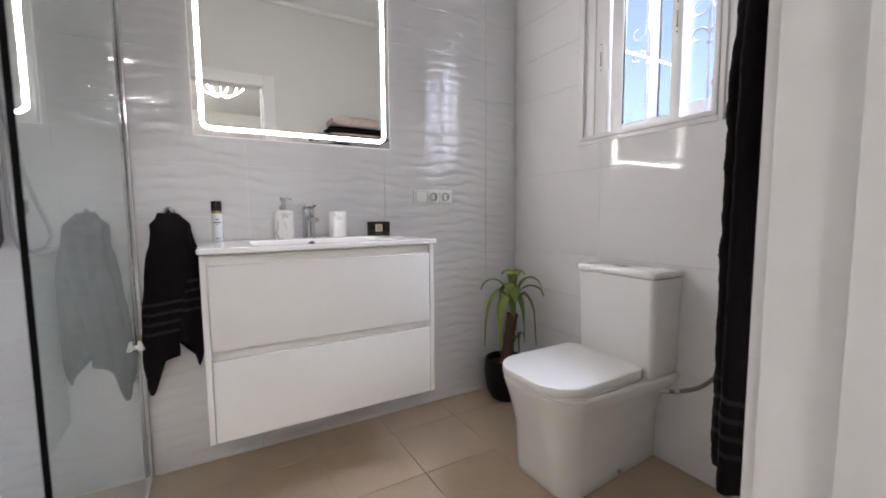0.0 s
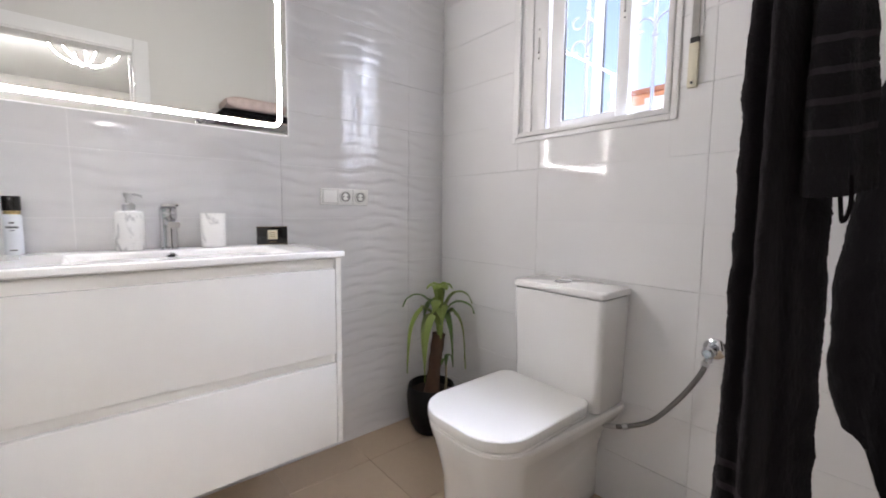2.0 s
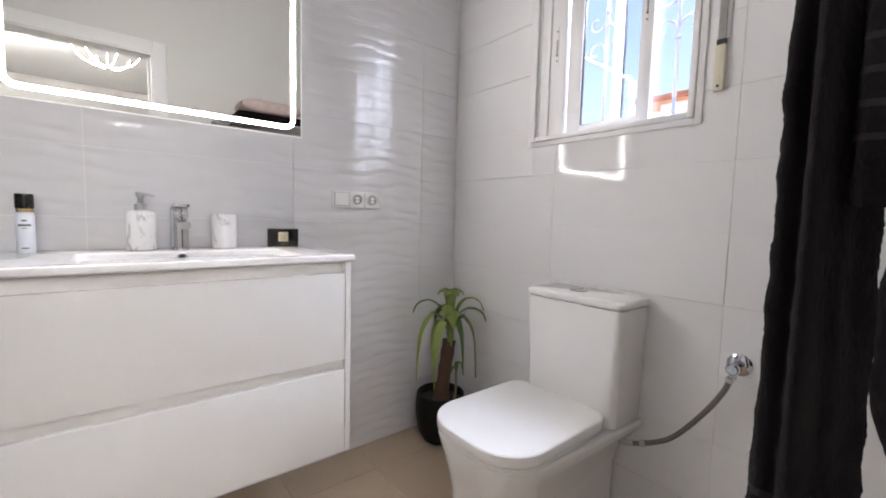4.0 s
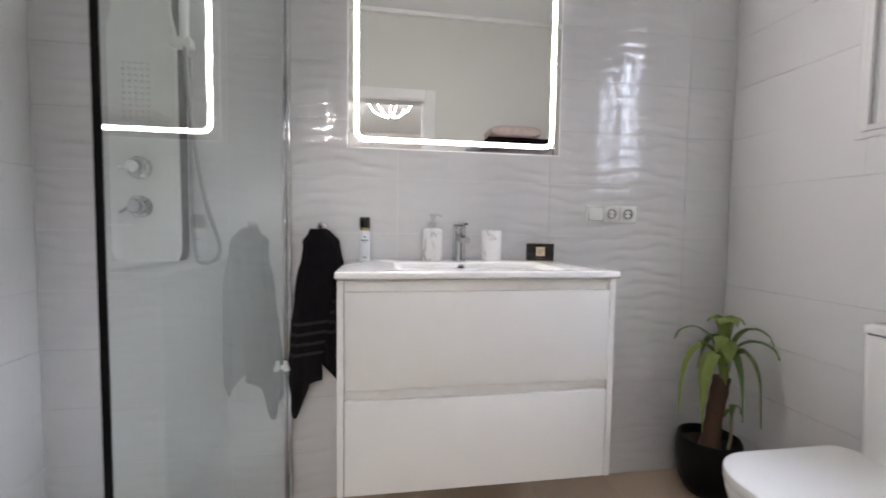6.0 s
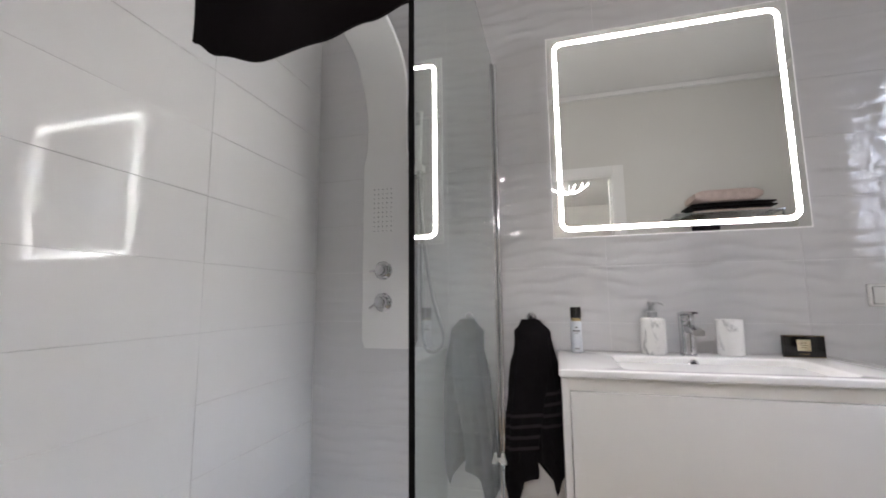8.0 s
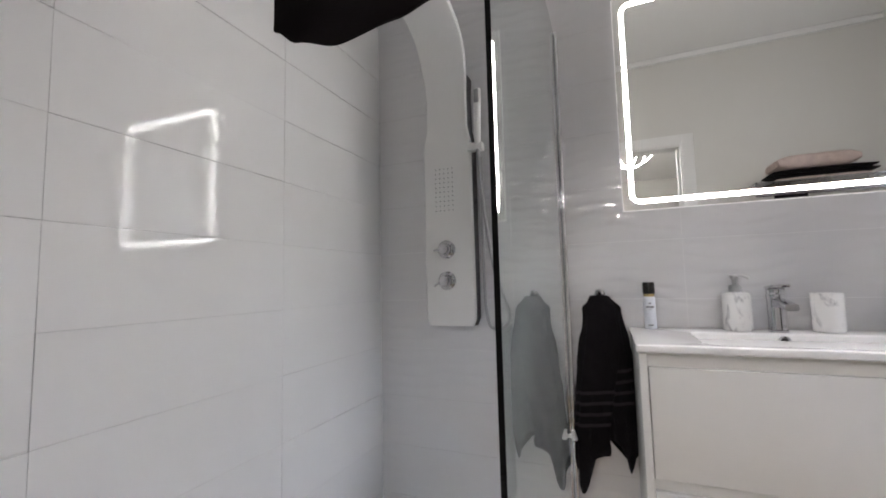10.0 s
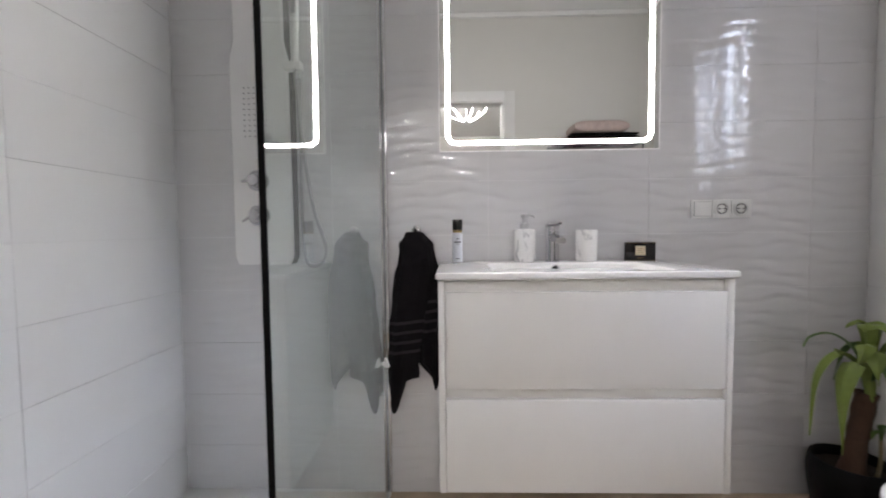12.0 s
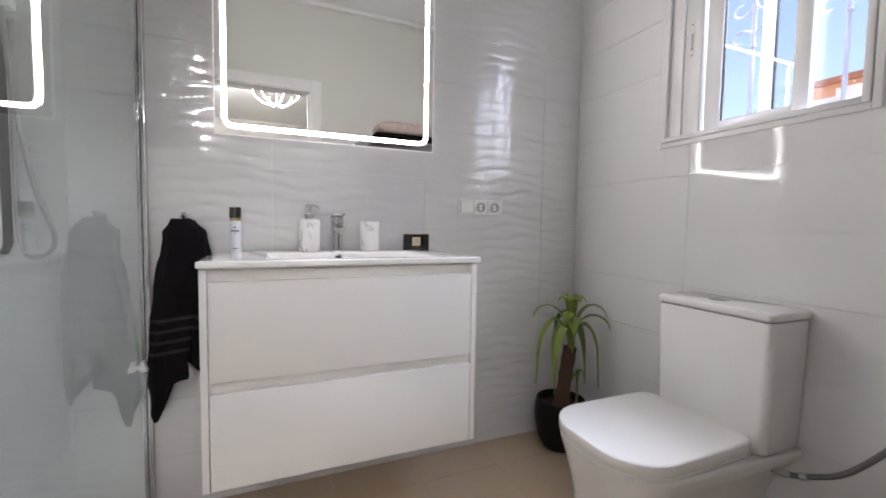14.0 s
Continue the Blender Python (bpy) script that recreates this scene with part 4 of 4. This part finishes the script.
def mixer_tap(x, y):
    t = thing("basin_tap", (x, y, TZ), "chrome single-lever basin tap", "tap")
    part("base", lathe(bmesh.new(), [(0.0255, TZ + 0.0005), (0.0255, TZ + 0.006), (0.023, TZ + 0.008)], (x, y, 0), "z", 28), M_CHROME, t)
    part("body", lathe(bmesh.new(), [(0.0245, TZ + 0.008), (0.0235, TZ + 0.03), (0.0235, TZ + 0.10), (0.0245, TZ + 0.105), (0.0245, TZ + 0.112)], (x, y, 0), "z", 28), M_CHROME, t)
    bm = bmesh.new()
    rings = []
    for k in range(7):
        s = k / 6
        yy, zz = y - 0.012 - 0.105 * s, TZ + 0.086 + 0.006 * s - 0.012 * s * s
        w, h = 0.017 - 0.001 * s, 0.014 - 0.004 * s
        rings.append([Vector((x, yy, zz)) + Vector((w * math.copysign(abs(math.cos(a)) ** 0.5, math.cos(a)), 0, h * math.copysign(abs(math.sin(a)) ** 0.5, math.sin(a)))) for a in [2 * math.pi * i / 20 for i in range(20)]])
    skin(bm, rings)
    part("spout", bm, M_CHROME, t)
    part("cartridge", lathe(bmesh.new(), [(0.0225, TZ + 0.113), (0.0235, TZ + 0.116), (0.0235, TZ + 0.128), (0.020, TZ + 0.132)], (x, y, 0), "z", 28), M_CHROME, t)
    bm = boxed(x - 0.022, x + 0.022, y - 0.055, y + 0.022, TZ + 0.129, TZ + 0.138, 0.003)
    bmesh.ops.rotate(bm, cent=(x, y, TZ + 0.13), matrix=Matrix.Rotation(radians(-5), 3, "X"), verts=bm.verts[:])
    part("lever", bm, M_CHROME, t)


def card_box(x, y, turn):
    t = thing("perfume_box", (x, y, TZ), "flat glossy black box with a gold square label", "box")
    mb = part("box", boxed(x - 0.053, x + 0.053, y - 0.006, y + 0.006, TZ + 0.0005, TZ + 0.067, 0.001), M_BLACKGLOSS, t)
    part("label", boxed(x - 0.017, x + 0.017, y - 0.0068, y - 0.0058, TZ + 0.020, TZ + 0.054, 0.0003), mat("cream_foil", (0.70, 0.62, 0.45), 0.35, metal=0.4), t, "cream and gold square label")
    for dz in (0.030, 0.037, 0.044):
        part("print", boxed(x - 0.009, x + 0.009, y - 0.0073, y - 0.0066, TZ + dz - 0.0012, TZ + dz + 0.0012), M_GOLD, t)
    part("print", boxed(x - 0.012, x + 0.012, y - 0.0068, y - 0.0058, TZ + 0.010, TZ + 0.012), M_GOLD, t)
    for z in (0.001, 0.0645):
        part("gold_edge", boxed(x - 0.053, x + 0.053, y - 0.0066, y - 0.0061, TZ + z, TZ + z + 0.0015), M_GOLD, t)
    t.matrix_world = pose(x, y, TZ, 0, 0, turn)


spray_bottle(0.068, 1.832)
soap_dispenser(0.313, 1.835)
mixer_tap(0.409, 1.812)
tumbler(0.538, 1.835)
card_box(0.728, 1.828, -4)


# ---- sockets ----
sock = thing("socket_plate", (1.05, YB, 1.11), "white triple plate with a switch and two round sockets", "socket")
SX0, SX1, SZ0, SZ1, SY = 0.940, 1.160, 1.079, 1.148, YB - 0.011
part("plate", boxed(SX0, SX1, SY, YB - 0.0005, SZ0, SZ1, 0.003), M_SOCKET, sock)
for k in (0, 1):
    part("joint", boxed(1.050 + (k - 0.5) * 0.0705 - 0.0008, 1.050 + (k - 0.5) * 0.0705 + 0.0008, SY - 0.0006, SY + 0.001, SZ0 + 0.003, SZ1 - 0.003), mat("plate_joint", (0.22, 0.22, 0.22), 0.6), sock)
zc, pitch = (SZ0 + SZ1) / 2, 0.0705
for k in range(3):
    x = 1.050 + (k - 1) * pitch
    if k == 0:
        part("switch_rocker", boxed(x - 0.030, x + 0.030, SY - 0.005, SY - 0.0002, zc - 0.026, zc + 0.026, 0.002), M_SOCKET, sock)
        part("rocker_gap", boxed(x - 0.0312, x + 0.0312, SY - 0.0006, SY + 0.001, zc - 0.0272, zc + 0.0272), M_SOCKETSHADE, sock)
        continue
    s = part("socket", lathe(bmesh.new(), [(0.0275, SY - 0.0003), (0.0275, SY - 0.004), (0.0215, SY - 0.0045), (0.020, SY + 0.0005), (0.019, SY + 0.0006), (0.001, SY + 0.0006)], (x, 0, zc), "y", 30, False, False), M_PLASTIC, sock)
    part("well", lathe(bmesh.new(), [(0.0200, SY - 0.0002), (0.001, SY - 0.0003)], (x, 0, zc), "y", 24, False, False), M_SOCKETSHADE, s)
    part("core", lathe(bmesh.new(), [(0.0150, SY + 0.0003), (0.0145, SY - 0.0016), (0.001, SY - 0.0017)], (x, 0, zc), "y", 24, False, False), M_SOCKET, s)
    for dx in (-0.0095, 0.0095):
        part("hole", lathe(bmesh.new(), [(0.0036, SY - 0.0022), (0.0036, SY - 0.0010)], (x + dx, 0, zc), "y", 10), M_DARK, s)
    for dz in (-0.0175, 0.0175):
        part("earth_clip", boxed(x - 0.002, x + 0.002, SY - 0.0030, SY - 0.0004, zc + dz - 0.003, zc + dz + 0.003), M_STEEL, s)


# ---- plant ----
PX, PY = 1.412, 1.735
plant = thing("potted_plant", (PX, PY, FZ), "yucca cane with drooping green leaves in a black pot", "plant")
bm = bmesh.new()
seg, rings = 48, []
for r, z, k in ((0.070, FZ + 0.0005, 0), (0.078, FZ + 0.006, 0.2), (0.100, 0.07, 1), (0.112, 0.14, 1), (0.115, 0.19, 1), (0.111, 0.230, 0.6), (0.107, 0.242, 0), (0.102, 0.242, 0), (0.101, 0.205, 0)):
    rings.append([Vector((PX + (r + 0.0015 * k * math.cos(24 * 2 * math.pi * i / seg)) * math.cos(2 * math.pi * i / seg), PY + (r + 0.0015 * k * math.cos(24 * 2 * math.pi * i / seg)) * math.sin(2 * math.pi * i / seg), z)) for i in range(seg)])
skin(bm, rings, cap1=False)
part("pot", bm, M_POT, plant, "rounded matt black pot")
bm = bmesh.new()
rings = []
for k in range(6):
    r = 0.1015 * (1 - k / 5) + 0.001
    rings.append([Vector((PX + r * math.cos(a), PY + r * math.sin(a), 0.206 + 0.010 * noise.noise(Vector((r * 60 * math.cos(a), r * 60 * math.sin(a), 3))))) for a in [2 * math.pi * i / 30 for i in range(30)]])
skin(bm, rings, cap0=False)
part("soil", bm, M_SOIL, plant)
cane = smooth_path([(PX - 0.006, PY - 0.01, 0.19), (PX + 0.004, PY - 0.012, 0.29), (PX + 0.016, PY - 0.015, 0.39), (PX + 0.027, PY - 0.02, 0.485)], 10)
bm = tube(bmesh.new(), cane, lambda t: 0.038 - 0.008 * smoothstep(0, 0.35, t) + 0.0015 * math.sin(26 * t), 16)
for v in bm.verts:
    v.co += Vector((1, 1, 0)) * 0.003 * noise.noise(v.co * 60)
part("cane", bm, M_BARK, plant, "rough brown cane with a cut top")


def leaf(name, base, yaw, rise, reach, droop, length_w, material, lean=0.0):
    d = Vector((math.cos(yaw), math.sin(yaw), 0))
    side = Vector((-d.y, d.x, 0))
    ps = smooth_path([base, base + d * reach * 0.20 + Vector((0, 0, rise * 0.72)), base + d * reach * 0.55 + Vector((0, 0, rise)), base + d * reach * 0.88 + Vector((0, 0, rise - droop * 0.30)), base + d * reach + Vector((0, 0, rise - droop)) + side * lean], 5)
    n = len(ps) - 1
    bm = bmesh.new()
    rings = []
    for i, p in enumerate(ps):
        s = i / n
        w = length_w * (0.35 + 0.65 * smoothstep(0, 0.4, s)) * (1 - smoothstep(0.60, 1.0, s) * 0.97)
        t = (ps[min(i + 1, n)] - ps[max(i - 1, 0)]).normalized()
        up = side.cross(t).normalized()
        if up.z < 0 and s < 0.5:
            up = -up
        sd = t.cross(up)
        wav = 0.003 * math.sin(9 * s + yaw)
        rings.append([p - sd * w + up * (w * 0.22 + wav), p - up * w * 0.12, p + sd * w + up * (w * 0.22 - wav), p - up * (w * 0.12 + 0.0012)])
    skin(bm, rings)
    return part(name, bm, material, plant)


crown = Vector((PX + 0.022, PY - 0.028, 0.500))
part("green_stem", tube(bmesh.new(), smooth_path([(PX + 0.020, PY - 0.038, 0.462), (PX + 0.021, PY - 0.036, 0.49), (PX + 0.022, PY - 0.030, 0.53)], 4), lambda t: 0.010 + 0.008 * t, 12), M_LEAF, plant)
rnd = random.Random(5)
# yaw, rise, reach, droop, half width
LEAVES = ((150, 0.17, 0.165, 0.055, 0.010), (165, 0.11, 0.160, 0.29, 0.019), (190, 0.085, 0.11, 0.30, 0.023), (290, 0.09, 0.070, 0.25, 0.021), (318, 0.085, 0.120, 0.28, 0.021),
          (335, 0.175, 0.150, 0.06, 0.012), (300, 0.145, 0.165, 0.05, 0.012), (240, 0.13, 0.070, 0.10, 0.021), (60, 0.15, 0.07, 0.08, 0.016), (110, 0.14, 0.08, 0.14, 0.016), (215, 0.15, 0.08, 0.07, 0.016))
for k, (yaw, rise, reach, droop, half) in enumerate(LEAVES):
    a = radians(yaw)
    leaf("leaf", crown + Vector((0.006 * math.cos(a), 0.006 * math.sin(a), 0.01 * rnd.random())), a, rise, reach, droop, half * 1.55, M_LEAF if k % 3 else M_LEAF2, rnd.uniform(-0.02, 0.02))
for yaw in (20, 90, 150, 210, 265, 320):
    leaf("leaf", crown + Vector((0, 0, 0.005)), radians(yaw), 0.215, 0.060, 0.020, 0.024, M_LEAF)
part("shoot", tube(bmesh.new(), smooth_path([(PX + 0.045, PY - 0.045, 0.20), (PX + 0.050, PY - 0.050, 0.26), (PX + 0.046, PY - 0.052, 0.335)], 5), 0.0055, 8), mat("pale_stem", (0.32, 0.27, 0.16), 0.6, var=0.2), plant)
for yaw, rise, reach in ((-60, 0.06, 0.03), (40, 0.05, 0.045), (180, 0.04, 0.03)):
    leaf("leaf", Vector((PX + 0.046, PY - 0.052, 0.33)), radians(yaw), rise, reach, 0.03, 0.011, M_LEAF2)


# ---- chandeliers in the next room ----
def chandelier(cx, cy, cz, lamp, thick):
    t = thing("chandelier", (cx, cy, ZC), "glowing LED chandelier of curved arms below the ceiling", "chandelier", "chandeliers in the next room")
    part("canopy", lathe(bmesh.new(), [(0.06, ZC - 0.001), (0.06, ZC - 0.02), (0.012, ZC - 0.025)], (cx, cy, 0), "z", 24), M_PVC, t)
    part("stem", tube(bmesh.new(), [(cx, cy, ZC - 0.02), (cx, cy, cz)], 0.009, 10), M_PVC, t)
    part("hub", lathe(bmesh.new(), [(0.01, cz - 0.02), (0.030, cz - 0.012), (0.030, cz + 0.012), (0.01, cz + 0.02)], (cx, cy, 0), "z", 20), M_PVC, t)
    for k in range(6):
        a = 2 * math.pi * k / 6 + 0.2
        c, s = math.cos(a), math.sin(a)
        pts = smooth_path([(cx + 0.025 * c, cy + 0.025 * s, cz - 0.005), (cx + 0.12 * c, cy + 0.12 * s, cz + 0.015), (cx + 0.215 * c, cy + 0.215 * s, cz + 0.075), (cx + 0.262 * c, cy + 0.262 * s, cz + 0.155)], 6)
        part("arm", tube(bmesh.new(), pts, thick, 8), lamp, t, "glowing curved arm")


chandelier(0.235, -1.75, 2.395, M_LAMP, 0.0032)
chandelier(-0.74, -1.90, 2.395, M_LAMP2, 0.0072)


# ---- outside ----
ground = part("ground", boxed(-300, 300, -300, 300, -0.45, -0.15), M_GROUND)
tagged(ground, "pale street ground outside", "ground", kind="structure")
house = thing("house_across", (15, 8, -0.15), "orange rendered house with a white wing across the street", "house")
part("wall", boxed(14, 22, -2, 7.1, -0.15, 4.95), M_ORANGE, house)
part("parapet", boxed(13.85, 22.1, -2.1, 7.2, 4.951, 5.10), M_TERRACOTTA, house)
part("white_wing", boxed(11.8, 13.99, 5.3, 7.0, -0.15, 4.05), M_WHITEHOUSE, house)
part("terrace_wall", boxed(13.4, 13.99, -2, 5.0, -0.15, 4.25), M_WHITEHOUSE, house)
for y in (5.5, 3.4, 1.0):
    w = part("window", boxed(13.94, 14.05, y, y + 0.9, 4.28, 4.80), M_WHITEHOUSE, house)
    part("sill", boxed(13.90, 13.99, y - 0.05, y + 0.95, 4.20, 4.27), M_WHITEHOUSE, w)


# ---- tiles of the walls and the floor ----
TH, TW, GAP = 0.205, 0.600, 0.0005


def plain_tile(w, h, bev=0.0005, depth=0.008):
    """A tile in its own plane: u along x, v along z, its face towards -y."""
    me = bpy.data.meshes.new("tile")
    u0, u1, v0, v1 = 0, w, 0, h
    vs = []
    for d, e in ((0.0, 0.0), (-depth + bev, 0.0), (-depth, bev)):
        vs += [(u0 + e, d, v0 + e), (u1 - e, d, v0 + e), (u1 - e, d, v1 - e), (u0 + e, d, v1 - e)]
    fs = [(8, 9, 10, 11)]
    for a in (0, 4):
        for i in range(4):
            j = (i + 1) % 4
            fs.append((a + i, a + j, a + 4 + j, a + 4 + i))
    me.from_pydata(vs, [], fs)
    return me


def wave(x, z):
    """Relief of the wavy tile, in metres, periodic over one tile: long swells that swing, fade and crease."""
    u, v = 2 * math.pi * x / TW, 2 * math.pi * z / TH
    p = 4 * v + 1.6 * math.sin(u + 0.4 + 0.5 * math.sin(v)) + 0.8 * math.sin(2 * u + 1.3 + v) + 0.3 * math.sin(4 * u + 2 - v)
    amp = 0.60 + 0.40 * math.sin(u + v + 0.8) * math.sin(3 * u - 2 * v)
    return 0.00088 * amp * (math.sin(p) + 0.22 * math.sin(2 * p + 0.7))


def wavy_tile(w, h):
    me = bpy.data.meshes.new("wavy_tile")
    nx, nz = max(4, round(w / 0.0125)), max(4, round(h / 0.0036))
    vs, fs = [], []
    for k in range(nz + 1):
        for i in range(nx + 1):
            x, z = w * i / nx, h * k / nz
            edge = min(x, w - x, z, h - z)
            y = -0.0075 - wave(x, z) * smoothstep(-0.004, 0.003, edge) + (0.0002 if edge < 1e-6 else 0)
            vs.append((x, y, z))
    for k in range(nz):
        for i in range(nx):
            a = k * (nx + 1) + i
            fs.append((a, a + 1, a + nx + 2, a + nx + 1))
    b = len(vs)
    loop = [i for i in range(nx + 1)] + [k * (nx + 1) + nx for k in range(1, nz + 1)] + [nz * (nx + 1) + i for i in range(nx - 1, -1, -1)] + [k * (nx + 1) for k in range(nz - 1, 0, -1)]
    vs += [(vs[i][0], 0.0, vs[i][2]) for i in loop]
    n = len(loop)
    for i in range(n):
        j = (i + 1) % n
        fs.append((loop[j], loop[i], b + i, b + j))
    me.from_pydata(vs, [], fs)
    me.shade_smooth()
    me.set_sharp_from_angle(angle=radians(50))
    return me


cache = {}


def lay(kind, w, h, material, parent, m, name="tile"):
    key = (kind, round(w, 4), round(h, 4), material.name)
    if key not in cache:
        cache[key] = wavy_tile(w, h) if kind == "wavy" else plain_tile(w, h)
        cache[key].materials.append(material)
    ob = new(name, cache[key])
    ob.parent = parent
    ob.matrix_basis = m
    return ob


def spans(lo, hi, first, step):
    """Cells of a grid with a joint at first, cut to lo..hi."""
    k = math.floor((lo - first) / step)
    out = []
    while first + k * step < hi - 0.004:
        a, b = max(lo, first + k * step), min(hi, first + (k + 1) * step)
        if b - a > 0.004:
            out.append((a + GAP, b - GAP))
        k += 1
    return out


def minus(r, hole):
    """The parts of rectangle r outside hole."""
    a0, a1, b0, b1 = r
    h0, h1, k0, k1 = hole
    if a1 <= h0 or a0 >= h1 or b1 <= k0 or b0 >= k1:
        return [r]
    out = []
    if a0 < h0:
        out.append((a0, h0, b0, b1))
    if a1 > h1:
        out.append((h1, a1, b0, b1))
    m0, m1 = max(a0, h0), min(a1, h1)
    if b0 < k0:
        out.append((m0, m1, b0, k0))
    if b1 > k1:
        out.append((m0, m1, k1, b1))
    return [q for q in out if q[1] - q[0] > 0.006 and q[3] - q[2] > 0.006]


trim = random.Random(8)
for z0, z1 in spans(0.0, ZC, 0.0, TH):
    for x0, x1 in spans(XL, XR, 0.187, TW):
        lay("wavy", x1 - x0, z1 - z0, M_WAVE, wall_north, pose(x0, YB + 0.008, z0))
    for y0, y1 in spans(YF, YB, 0.695, TW):
        # the west wall's tiles face +x, the east wall's face -x
        lay("plain", y1 - y0, z1 - z0, M_TILE, wall_west, pose(XL - 0.008, y0, z0, 0, trim.uniform(-0.18, 0.18), 90 + trim.uniform(-0.10, 0.10)))
        for a0, a1, b0, b1 in minus((y0, y1, z0, z1), (WY0, WY1, WZ0, WZ1)):
            lay("plain", a1 - a0, b1 - b0, M_TILE, wall_east, pose(XR + 0.008, a1, b0, 0, trim.uniform(-0.15, 0.15), -90 + trim.uniform(-0.08, 0.08)))
for x0, x1 in spans(XL, XR, 0.060, 0.333):
    for y0, y1 in spans(YF - 0.06, YB, 0.037, 0.333):
        lay("plain", x1 - x0 - 0.001, y1 - y0 - 0.001, M_FLOOR, floor, pose(x0 + 0.0005, y0 + 0.0005, FZ - 0.008, -90) @ Matrix.Scale(1, 4))
